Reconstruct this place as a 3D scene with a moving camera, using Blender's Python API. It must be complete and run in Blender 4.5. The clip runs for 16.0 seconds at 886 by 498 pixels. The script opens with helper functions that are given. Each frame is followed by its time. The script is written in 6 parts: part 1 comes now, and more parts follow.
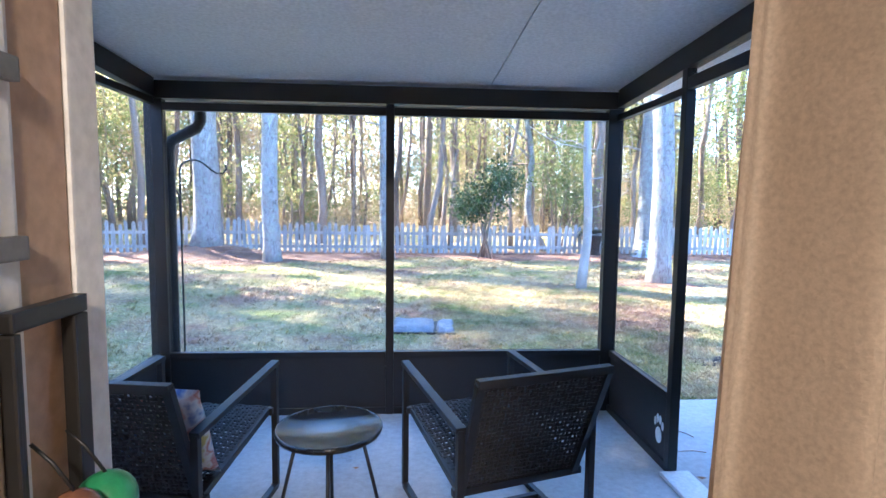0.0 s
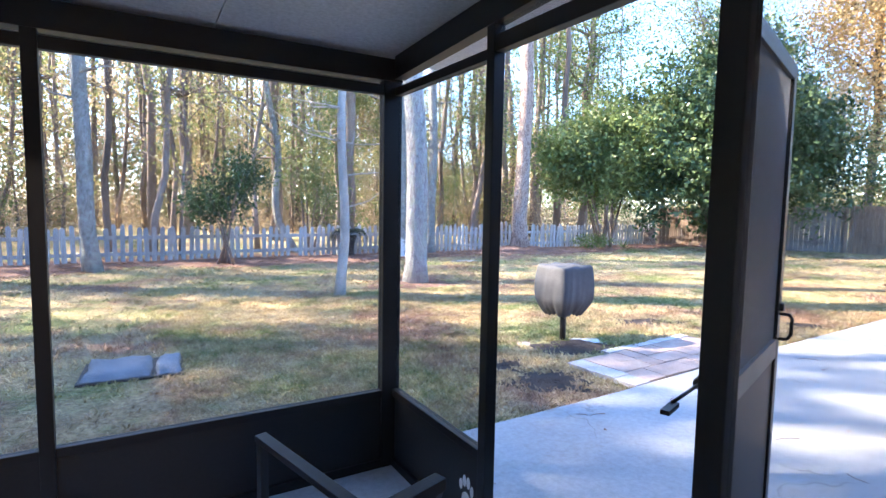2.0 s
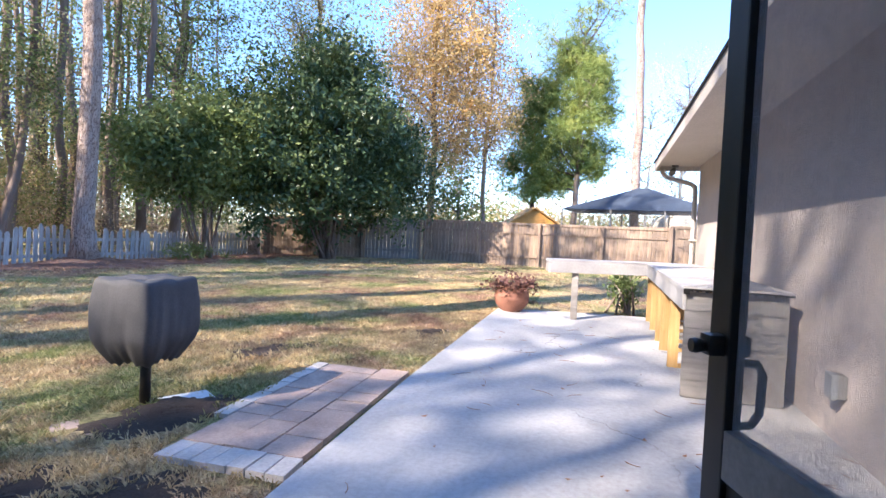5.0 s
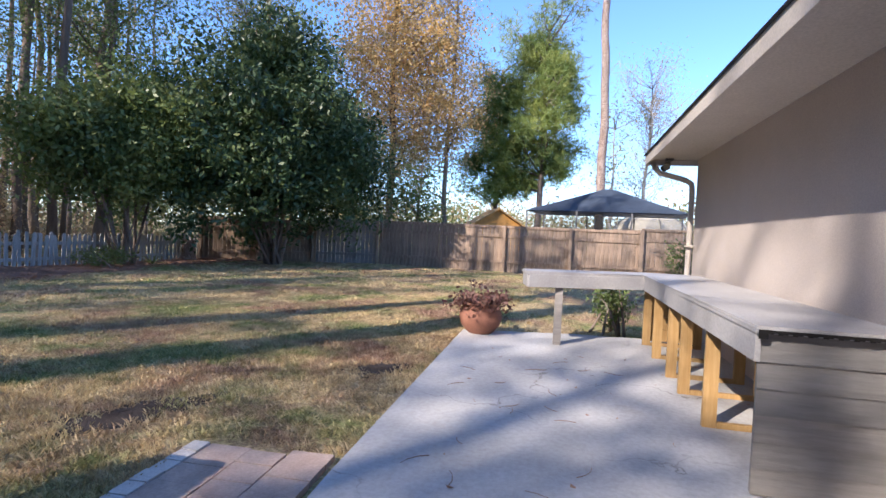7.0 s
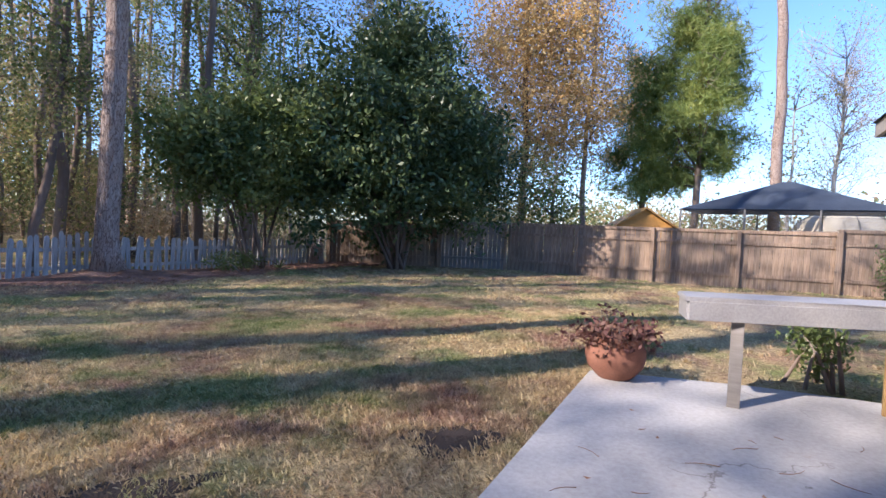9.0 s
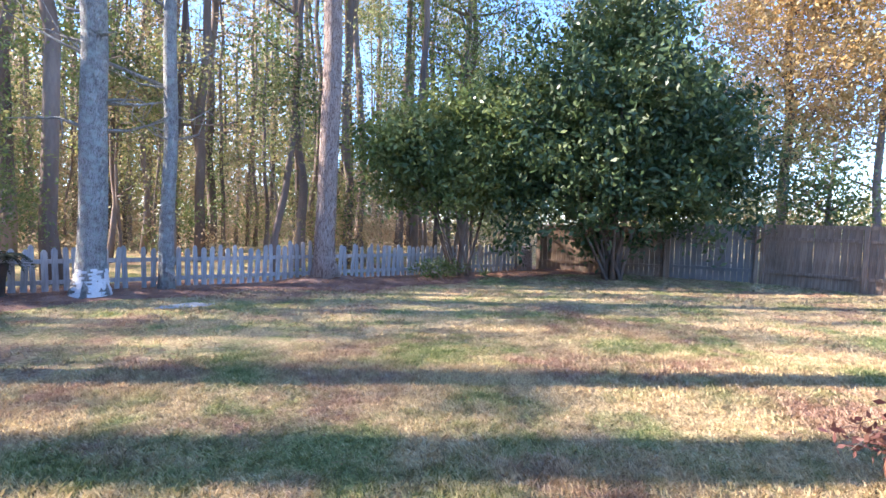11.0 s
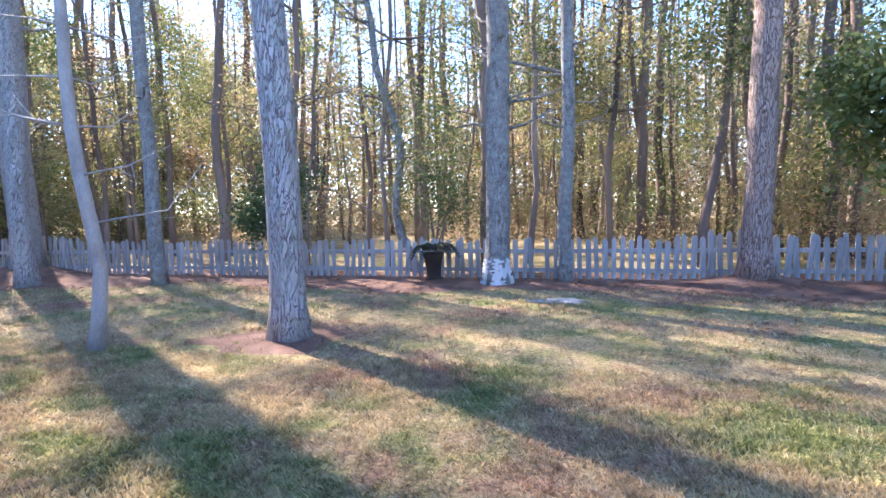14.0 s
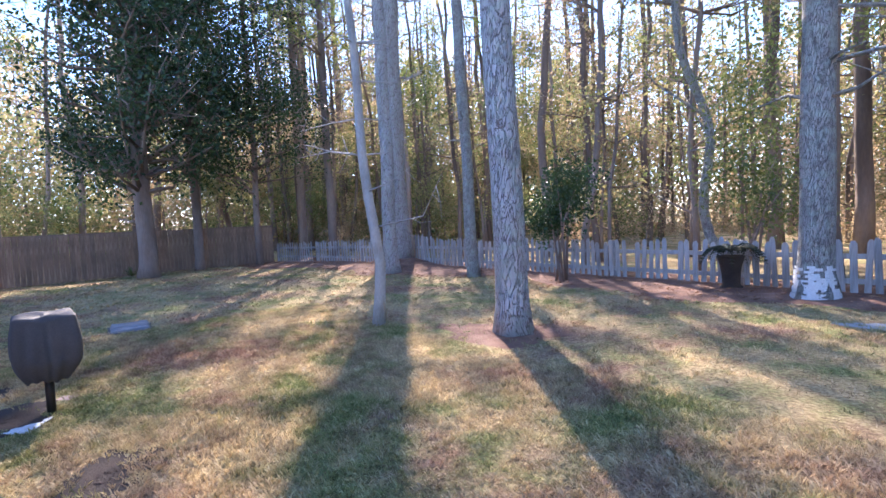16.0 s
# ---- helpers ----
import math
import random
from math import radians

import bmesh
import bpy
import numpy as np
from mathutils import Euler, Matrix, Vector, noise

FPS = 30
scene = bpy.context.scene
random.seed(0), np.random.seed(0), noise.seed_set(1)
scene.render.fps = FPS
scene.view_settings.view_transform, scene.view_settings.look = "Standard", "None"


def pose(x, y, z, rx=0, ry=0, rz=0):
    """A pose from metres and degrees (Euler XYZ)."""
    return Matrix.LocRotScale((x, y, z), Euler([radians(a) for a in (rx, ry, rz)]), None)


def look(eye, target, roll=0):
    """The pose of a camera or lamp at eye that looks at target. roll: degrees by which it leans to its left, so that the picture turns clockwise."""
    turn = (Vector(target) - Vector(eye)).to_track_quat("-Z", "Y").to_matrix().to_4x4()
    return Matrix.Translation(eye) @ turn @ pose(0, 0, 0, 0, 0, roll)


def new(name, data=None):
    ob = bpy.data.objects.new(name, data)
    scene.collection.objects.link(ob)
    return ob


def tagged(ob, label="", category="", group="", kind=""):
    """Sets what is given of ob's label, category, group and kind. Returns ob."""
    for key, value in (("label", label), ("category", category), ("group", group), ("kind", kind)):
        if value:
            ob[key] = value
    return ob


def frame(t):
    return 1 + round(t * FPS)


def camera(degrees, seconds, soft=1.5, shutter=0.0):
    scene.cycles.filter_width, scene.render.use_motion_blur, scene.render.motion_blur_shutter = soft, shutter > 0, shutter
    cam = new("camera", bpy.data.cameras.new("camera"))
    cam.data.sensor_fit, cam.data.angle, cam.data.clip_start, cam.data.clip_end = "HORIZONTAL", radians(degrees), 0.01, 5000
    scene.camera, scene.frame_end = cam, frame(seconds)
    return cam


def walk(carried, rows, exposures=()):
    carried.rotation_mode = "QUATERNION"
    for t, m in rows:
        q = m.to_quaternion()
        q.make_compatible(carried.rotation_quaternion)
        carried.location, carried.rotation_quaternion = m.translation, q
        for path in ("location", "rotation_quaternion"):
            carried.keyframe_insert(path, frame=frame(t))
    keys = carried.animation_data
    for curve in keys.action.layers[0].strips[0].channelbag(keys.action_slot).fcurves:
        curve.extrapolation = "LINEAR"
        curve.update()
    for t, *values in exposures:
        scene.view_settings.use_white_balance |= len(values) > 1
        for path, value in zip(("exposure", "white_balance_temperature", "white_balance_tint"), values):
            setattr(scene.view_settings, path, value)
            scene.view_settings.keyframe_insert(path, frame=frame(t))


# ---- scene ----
cam = camera(80.2, 16.0)
PATH = [
    (0, (0.107, 0.571, 1.408), (0.246, 2.559, 1.236), 0.7),
    (0.5, (0.126, 0.819, 1.413), (0.414, 2.791, 1.241), 0.6),
    (1, (0.174, 1.079, 1.392), (0.708, 2.999, 1.224), 0.6),
    (1.5, (0.23, 1.289, 1.399), (1.019, 3.119, 1.231), 0.7),
    (2, (0.303, 1.506, 1.41), (1.324, 3.218, 1.245), 1.0),
    (2.5, (0.425, 1.713, 1.373), (1.673, 3.268, 1.218), 1.4),
    (3, (0.633, 2.02, 1.298), (2.102, 3.369, 1.158), 2.2),
    (3.5, (0.809, 2.271, 1.248), (2.46, 3.394, 1.127), 2.5),
    (4, (1.054, 2.507, 1.239), (2.833, 3.416, 1.139), 2.6),
    (4.5, (1.374, 2.689, 1.208), (3.237, 3.414, 1.125), 2.8),
    (5, (1.651, 2.856, 1.18), (3.559, 3.45, 1.112), 2.6),
    (5.2, (1.757, 2.916, 1.179), (3.679, 3.465, 1.114), 2.7),
    (7.3, (3.346, 3.24, 1.246), (5.294, 3.692, 1.19), 2.7),
    (7.5, (3.488, 3.249, 1.26), (5.424, 3.748, 1.201), 2.6),
    (8, (3.971, 3.263, 1.257), (5.868, 3.893, 1.196), 2.4),
    (8.5, (4.296, 3.287, 1.274), (6.135, 4.071, 1.209), 2.2),
    (8.7, (4.471, 3.33, 1.271), (6.282, 4.176, 1.204), 2.3),
    (10.8, (5.953, 3.625, 1.479), (7.223, 5.166, 1.375), 1.6),
    (11, (6.082, 3.727, 1.458), (7.288, 5.319, 1.355), 1.6),
    (11.5, (6.36, 3.963, 1.378), (7.359, 5.691, 1.265), 1.4),
    (12, (6.681, 4.143, 1.315), (7.422, 5.997, 1.201), 1.1),
    (12.5, (7.048, 4.274, 1.348), (7.494, 6.22, 1.219), 1.2),
    (13, (7.478, 4.463, 1.291), (7.593, 6.455, 1.153), -0.2),
    (13.5, (7.844, 4.704, 1.324), (7.647, 6.69, 1.187), -0.9),
    (14, (8.244, 4.911, 1.395), (7.741, 6.841, 1.249), -1.3),
    (14.5, (8.56, 5.153, 1.406), (7.758, 6.979, 1.262), -1.7),
    (15, (8.87, 5.445, 1.384), (7.775, 7.113, 1.252), -2.3),
    (15.5, (9.282, 5.675, 1.401), (7.916, 7.13, 1.281), -2.9),
    (16, (9.707, 5.799, 1.394), (8.098, 6.982, 1.286), -2.8),
]
EXPOSURE = [(0.0, 3.9, 5220, 10), (2.5, 2.9, 5700, 15), (5.0, 1.95, 5700, 16), (7.5, 1.02, 5550, 17), (8.7, 1.0, 5550, 19), (11.0, 2.1, 5600, 19), (12.5, 2.25, 5600, 19), (16.0, 1.95, 5700, 24)]
walk(cam, [(t, look(eye, target, roll)) for t, eye, target, roll in PATH], EXPOSURE)

# world, sun and exposure
SUN_AZ, SUN_EL = 147.0, 35.0
world = bpy.data.worlds.new("world")
scene.world = world
world.use_nodes = True
wn = world.node_tree.nodes
sky = wn.new("ShaderNodeTexSky")
sky.sky_type, sky.sun_disc = "NISHITA", False
sky.sun_elevation, sky.sun_rotation = radians(SUN_EL), radians(90 - SUN_AZ)
sky.air_density, sky.dust_density, sky.ozone_density = 1.0, 0.1, 5.0
wn["Background"].inputs["Strength"].default_value = 0.15
world.node_tree.links.new(sky.outputs["Color"], wn["Background"].inputs["Color"])
sun_data = bpy.data.lights.new("sun", "SUN")
sun_data.energy, sun_data.angle, sun_data.color = 5.0, radians(0.6), (1.0, 0.85, 0.64)
sun = new("sun", sun_data)
sd = Vector((math.cos(radians(SUN_AZ)) * math.cos(radians(SUN_EL)), math.sin(radians(SUN_AZ)) * math.cos(radians(SUN_EL)), math.sin(radians(SUN_EL))))
sun.matrix_world = look(sd * 60, (0, 0, 0))

rng = np.random.default_rng(7)


# materials
def material(name, rough=0.7, metal=0.0, spec=None):
    m = bpy.data.materials.new(name)
    m.use_nodes = True
    b = m.node_tree.nodes["Principled BSDF"]
    b.inputs["Roughness"].default_value, b.inputs["Metallic"].default_value = rough, metal
    if spec is not None:
        b.inputs["Specular IOR Level"].default_value = spec
    return m, m.node_tree, b


def ramp(nt, fac, stops):
    r = nt.nodes.new("ShaderNodeValToRGB")
    while len(r.color_ramp.elements) < len(stops):
        r.color_ramp.elements.new(0.5)
    for e, (p, c) in zip(r.color_ramp.elements, stops):
        e.position, e.color = p, (*c, 1)
    nt.links.new(fac, r.inputs["Fac"])
    return r.outputs["Color"]


def coords(nt, scale=(1, 1, 1), kind="Object"):
    tc, mp = nt.nodes.new("ShaderNodeTexCoord"), nt.nodes.new("ShaderNodeMapping")
    mp.inputs["Scale"].default_value = scale
    nt.links.new(tc.outputs[kind], mp.inputs["Vector"])
    return mp.outputs["Vector"]


def world_coords(nt, scale=(1, 1, 1)):
    g, mp = nt.nodes.new("ShaderNodeNewGeometry"), nt.nodes.new("ShaderNodeMapping")
    mp.inputs["Scale"].default_value = scale
    nt.links.new(g.outputs["Position"], mp.inputs["Vector"])
    return mp.outputs["Vector"]


def noise_tex(nt, vec, scale, detail=5, rough=0.55):
    n = nt.nodes.new("ShaderNodeTexNoise")
    n.inputs["Scale"].default_value, n.inputs["Detail"].default_value, n.inputs["Roughness"].default_value = scale, detail, rough
    nt.links.new(vec, n.inputs["Vector"])
    return n.outputs["Fac"]


def mix(nt, fac, a, b, mode="MIX"):
    n = nt.nodes.new("ShaderNodeMix")
    n.data_type, n.blend_type = "RGBA", mode
    for key, v in ((0, fac), (6, a), (7, b)):
        if isinstance(v, (int, float)):
            n.inputs[key].default_value = v
        elif isinstance(v, tuple):
            n.inputs[key].default_value = (*v, 1)
        else:
            nt.links.new(v, n.inputs[key])
    return n.outputs[2]


def bump(nt, b, height, strength=0.4, dist=0.01):
    n = nt.nodes.new("ShaderNodeBump")
    n.inputs["Strength"].default_value, n.inputs["Distance"].default_value = strength, dist
    nt.links.new(height, n.inputs["Height"])
    nt.links.new(n.outputs["Normal"], b.inputs["Normal"])


def two_scale(name, colours, big=1.5, fine=40, rough=0.8, metal=0.0, strength=0.3, dist=0.004, stretch=(1, 1, 1), spec=None):
    """A surface whose colour varies at two scales, with fine relief."""
    m, nt, b = material(name, rough, metal, spec)
    v = world_coords(nt, stretch)
    a, f = noise_tex(nt, v, big, 4), noise_tex(nt, v, fine, 4)
    n = len(colours)
    c = ramp(nt, a, [(0.3 + 0.4 * i / max(1, n - 1), c) for i, c in enumerate(colours)])
    g = ramp(nt, f, [(0.3, (0.72, 0.72, 0.72)), (0.7, (1.0, 1.0, 1.0))])
    nt.links.new(mix(nt, 0.8, c, g, "MULTIPLY"), b.inputs["Base Color"])
    bump(nt, b, f, strength, dist)
    return m


def bark_material(name, dark, mid, light, plate=14.0, lichen=0.0):
    m, nt, b = material(name, 0.9, spec=0.2)
    v = coords(nt, (1, 1, 0.2))
    wob = noise_tex(nt, v, 6, 4)
    vo = nt.nodes.new("ShaderNodeTexVoronoi")
    vo.feature = "DISTANCE_TO_EDGE"
    vo.inputs["Scale"].default_value = plate
    add = nt.nodes.new("ShaderNodeVectorMath")
    add.operation = "MULTIPLY_ADD"
    comb = nt.nodes.new("ShaderNodeCombineXYZ")
    for k in range(3):
        nt.links.new(wob, comb.inputs[k])
    nt.links.new(comb.outputs[0], add.inputs[0])
    add.inputs[1].default_value = (0.45, 0.45, 0.3)
    nt.links.new(v, add.inputs[2])
    nt.links.new(add.outputs[0], vo.inputs["Vector"])
    edge = ramp(nt, vo.outputs["Distance"], [(0.0, (0, 0, 0)), (0.11, (1, 1, 1))])
    tone = ramp(nt, noise_tex(nt, coords(nt, (1, 1, 0.4)), 5, 6, 0.65), [(0.3, mid), (0.7, light)])
    c = mix(nt, edge, dark, tone)
    if lichen:
        l = ramp(nt, noise_tex(nt, coords(nt), 9, 5, 0.6), [(0.55 - 0.1 * lichen, (0, 0, 0)), (0.68, (1, 1, 1))])
        c = mix(nt, l, c, (0.42, 0.45, 0.40))
    nt.links.new(c, b.inputs["Base Color"])
    fine = noise_tex(nt, v, 60, 4)
    h = mix(nt, 0.25, edge, fine)
    bump(nt, b, h, 0.9, 0.03)
    return m


def leaf_material(name, colours, rough=0.5, trans=0.35, cluster=0.9):
    """Leaves: one colour for each leaf out of the range, with light shining through."""
    m, nt, b = material(name, rough, spec=0.4)
    g = nt.nodes.new("ShaderNodeNewGeometry")
    n = len(colours)
    pick = nt.nodes.new("ShaderNodeMath")
    pick.operation = "MULTIPLY_ADD"
    cl = ramp(nt, noise_tex(nt, world_coords(nt), cluster, 2), [(0.32, (0, 0, 0)), (0.68, (1, 1, 1))])
    nt.links.new(cl, pick.inputs[0])
    pick.inputs[1].default_value = 0.6
    sc = nt.nodes.new("ShaderNodeMath")
    sc.operation = "MULTIPLY"
    sc.inputs[1].default_value = 0.4
    nt.links.new(g.outputs["Random Per Island"], sc.inputs[0])
    nt.links.new(sc.outputs[0], pick.inputs[2])
    c = ramp(nt, pick.outputs[0], [(i / max(1, n - 1), c) for i, c in enumerate(colours)])
    p = noise_tex(nt, world_coords(nt), 0.5, 3)
    c = mix(nt, 1.0, c, ramp(nt, p, [(0.35, (0.7, 0.72, 0.7)), (0.65, (1.1, 1.05, 0.95))]), "MULTIPLY")
    nt.links.new(c, b.inputs["Base Color"])
    tr = nt.nodes.new("ShaderNodeBsdfTranslucent")
    nt.links.new(c, tr.inputs["Color"])
    ms = nt.nodes.new("ShaderNodeMixShader")
    ms.inputs[0].default_value = trans
    nt.links.new(b.outputs[0], ms.inputs[1])
    nt.links.new(tr.outputs[0], ms.inputs[2])
    nt.links.new(ms.outputs[0], nt.nodes["Material Output"].inputs["Surface"])
    return m


def wood_material(name, dark, light, rough=0.75, along=(12, 12, 1.2)):
    """Boards: grain along z of the object, and a tone of its own for each object."""
    m, nt, b = material(name, rough, spec=0.3)
    v = coords(nt, along)
    oi = nt.nodes.new("ShaderNodeObjectInfo")
    grain = noise_tex(nt, v, 3.0, 6, 0.65)
    c = ramp(nt, grain, [(0.3, dark), (0.7, light)])
    stain = noise_tex(nt, world_coords(nt), 1.7, 4)
    c = mix(nt, 1.0, c, ramp(nt, stain, [(0.3, (0.7, 0.7, 0.7)), (0.6, (1, 1, 1))]), "MULTIPLY")
    c = mix(nt, 1.0, c, ramp(nt, oi.outputs["Random"], [(0, (0.75, 0.76, 0.78)), (1, (1.05, 1.02, 1.0))]), "MULTIPLY")
    nt.links.new(c, b.inputs["Base Color"])
    bump(nt, b, grain, 0.5, 0.004)
    return m


M = {}
M["black_metal"] = two_scale("black_metal", [(0.010, 0.009, 0.008), (0.016, 0.014, 0.012)], 3, 90, 0.42, 0.0, 0.1, 0.001)
M["kick"] = two_scale("kick_panel", [(0.016, 0.014, 0.013), (0.026, 0.023, 0.021)], 2, 60, 0.5, 0.0, 0.1, 0.001)
M["frame_edge"] = two_scale("worn_bronze_edge", [(0.16, 0.15, 0.14), (0.25, 0.24, 0.23)], 4, 80, 0.5, 0.3, 0.1, 0.001)
M["chair_metal"] = two_scale("chair_metal", [(0.012, 0.012, 0.013), (0.022, 0.022, 0.024)], 6, 120, 0.45, 0.0, 0.15, 0.001)
M["wicker"] = two_scale("wicker", [(0.016, 0.015, 0.016), (0.035, 0.033, 0.033)], 10, 120, 0.5, 0.0, 0.3, 0.002)
M["ceiling"] = two_scale("ceiling_panel", [(0.80, 0.81, 0.83), (0.87, 0.88, 0.90)], 1.2, 60, 0.55, 0.0, 0.08, 0.001)
M["white_paint"] = two_scale("white_paint", [(0.68, 0.66, 0.62), (0.80, 0.78, 0.75)], 2, 50, 0.5, 0.0, 0.1, 0.001)
M["stucco"] = two_scale("stucco", [(0.50, 0.43, 0.38), (0.58, 0.50, 0.45)], 1.0, 140, 0.9, 0.0, 0.6, 0.004)
M["soffit"] = two_scale("soffit_paint", [(0.55, 0.49, 0.43), (0.62, 0.56, 0.50)], 1.3, 60, 0.7, 0.0, 0.1, 0.002)
M["roof"] = two_scale("roof_shingle", [(0.06, 0.06, 0.065), (0.12, 0.115, 0.11)], 5, 80, 0.95, 0.0, 0.5, 0.006)
M["casing"] = two_scale("door_casing", [(0.42, 0.28, 0.18), (0.50, 0.34, 0.23)], 3, 60, 0.6, 0.0, 0.1, 0.001)
M["inner_wall"] = two_scale("inner_wall", [(0.45, 0.38, 0.30), (0.52, 0.44, 0.36)], 1, 80, 0.9, 0.0, 0.2, 0.002)
M["inner_floor"] = two_scale("inner_floor", [(0.20, 0.13, 0.08), (0.30, 0.20, 0.13)], 2, 40, 0.5, 0.0, 0.2, 0.002)
M["concrete_edge"] = two_scale("concrete_edge", [(0.40, 0.38, 0.35), (0.5, 0.48, 0.45)], 2, 60, 0.95, 0.0, 0.4, 0.004)


def concrete():
    m, nt, b = material("concrete", 0.85, spec=0.3)
    v = world_coords(nt)
    c = ramp(nt, noise_tex(nt, v, 0.9, 6, 0.6), [(0.3, (0.38, 0.365, 0.35)), (0.5, (0.46, 0.445, 0.43)), (0.72, (0.53, 0.51, 0.49))])
    c = mix(nt, 1.0, c, ramp(nt, noise_tex(nt, v, 26, 5, 0.7), [(0.33, (0.82, 0.80, 0.78)), (0.62, (1, 1, 1))]), "MULTIPLY")
    stain = ramp(nt, noise_tex(nt, v, 2.3, 5, 0.7), [(0.60, (0, 0, 0)), (0.78, (0.5, 0.5, 0.5))])
    c = mix(nt, stain, c, (0.36, 0.29, 0.22))
    vo = nt.nodes.new("ShaderNodeTexVoronoi")
    vo.feature = "DISTANCE_TO_EDGE"
    vo.inputs["Scale"].default_value = 0.55
    w = nt.nodes.new("ShaderNodeVectorMath")
    w.operation = "ADD"
    nn = nt.nodes.new("ShaderNodeTexNoise")
    nn.inputs["Scale"].default_value, nn.inputs["Detail"].default_value = 1.6, 6
    nt.links.new(v, nn.inputs["Vector"])
    nt.links.new(nn.outputs["Color"], w.inputs[0])
    nt.links.new(v, w.inputs[1])
    nt.links.new(w.outputs[0], vo.inputs["Vector"])
    crack = ramp(nt, vo.outputs["Distance"], [(0.0, (1, 1, 1)), (0.0045, (0, 0, 0))])
    gate = ramp(nt, noise_tex(nt, v, 0.7, 2), [(0.46, (0, 0, 0)), (0.56, (0.85, 0.85, 0.85))])
    c = mix(nt, mix(nt, 1.0, crack, gate, "MULTIPLY"), c, (0.16, 0.14, 0.12))
    nt.links.new(c, b.inputs["Base Color"])
    bump(nt, b, noise_tex(nt, v, 120, 4), 0.25, 0.003)
    return m


def lawn_pattern(nt, island=None):
    """Green, straw and brown litter in patches; the same pattern for the soil and the blades on it."""
    v = world_coords(nt)
    f = noise_tex(nt, v, 18, 5, 0.75)
    if island is not None:
        f = mix(nt, 0.5, ramp(nt, noise_tex(nt, v, 5.5, 4, 0.7), [(0.34, (0, 0, 0)), (0.66, (1, 1, 1))]), island)
    green = ramp(nt, f, [(0.1, (0.09, 0.14, 0.04)), (0.5, (0.25, 0.29, 0.10)), (1.0, (0.62, 0.55, 0.28))])
    straw = ramp(nt, f, [(0.1, (0.30, 0.22, 0.13)), (0.5, (0.62, 0.475, 0.255)), (1.0, (0.85, 0.71, 0.43))])
    litter = ramp(nt, f, [(0.1, (0.19, 0.10, 0.07)), (0.55, (0.40, 0.24, 0.17)), (1.0, (0.66, 0.48, 0.34))])
    a = ramp(nt, noise_tex(nt, v, 0.75, 6, 0.70), [(0.46, (0, 0, 0)), (0.60, (0.9, 0.9, 0.9))])
    m = nt.nodes.new("ShaderNodeMapping")
    m.inputs["Location"].default_value = (31.0, 17.0, 0.0)
    nt.links.new(v, m.inputs["Vector"])
    b = ramp(nt, noise_tex(nt, m.outputs["Vector"], 0.6, 7, 0.72), [(0.49, (0, 0, 0)), (0.63, (0.9, 0.9, 0.9))])
    return mix(nt, b, mix(nt, a, straw, green), litter)


def lawn_material():
    m, nt, b = material("lawn_ground", 0.95, spec=0.1)
    v = world_coords(nt)
    dark = ramp(nt, noise_tex(nt, v, 30, 6, 0.75), [(0.35, (0.30, 0.27, 0.25)), (0.64, (1.0, 1.0, 0.97))])
    nt.links.new(mix(nt, 1.0, lawn_pattern(nt), dark, "MULTIPLY"), b.inputs["Base Color"])
    bump(nt, b, noise_tex(nt, v, 40, 5, 0.7), 0.8, 0.03)
    return m


def blade_material():
    m, nt, b = material("grass_blade", 0.65, spec=0.25)
    g = nt.nodes.new("ShaderNodeNewGeometry")
    c = lawn_pattern(nt, g.outputs["Random Per Island"])
    nt.links.new(c, b.inputs["Base Color"])
    tr = nt.nodes.new("ShaderNodeBsdfTranslucent")
    nt.links.new(c, tr.inputs["Color"])
    ms = nt.nodes.new("ShaderNodeMixShader")
    ms.inputs[0].default_value = 0.3
    nt.links.new(b.outputs[0], ms.inputs[1])
    nt.links.new(tr.outputs[0], ms.inputs[2])
    nt.links.new(ms.outputs[0], nt.nodes["Material Output"].inputs["Surface"])
    return m


M["concrete"] = concrete()
M["lawn"] = lawn_material()
M["mulch"] = two_scale("pine_straw", [(0.13, 0.062, 0.04), (0.24, 0.125, 0.08), (0.36, 0.21, 0.145)], 2.0, 45, 0.95, 0.0, 0.9, 0.03)
M["dirt"] = two_scale("dark_dirt", [(0.03, 0.021, 0.015), (0.075, 0.05, 0.035)], 3.0, 50, 0.95, 0.0, 0.9, 0.02)
M["pine_bark"] = bark_material("pine_bark", (0.16, 0.13, 0.12), (0.36, 0.33, 0.33), (0.58, 0.57, 0.58), 24, 1.1)
M["red_bark"] = bark_material("red_bark", (0.17, 0.11, 0.085), (0.36, 0.26, 0.21), (0.50, 0.41, 0.36), 22, 0.0)
M["grey_bark"] = bark_material("grey_bark", (0.16, 0.145, 0.135), (0.29, 0.27, 0.25), (0.44, 0.42, 0.40), 34, 0.9)
M["pale_bark"] = two_scale("smooth_pale_bark", [(0.36, 0.33, 0.30), (0.48, 0.46, 0.43), (0.30, 0.28, 0.25)], 4, 60, 0.8, 0.0, 0.4, 0.006, (1, 1, 0.4))
M["far_bark"] = two_scale("woods_bark", [(0.10, 0.072, 0.056), (0.23, 0.17, 0.135), (0.37, 0.30, 0.25)], 0.8, 22, 0.95, 0.0, 0.6, 0.02, (1, 1, 0.25))
M["magnolia_leaf"] = leaf_material("magnolia_leaf", [(0.035, 0.065, 0.03), (0.065, 0.11, 0.045), (0.12, 0.17, 0.07), (0.22, 0.26, 0.11)], 0.42, 0.25)
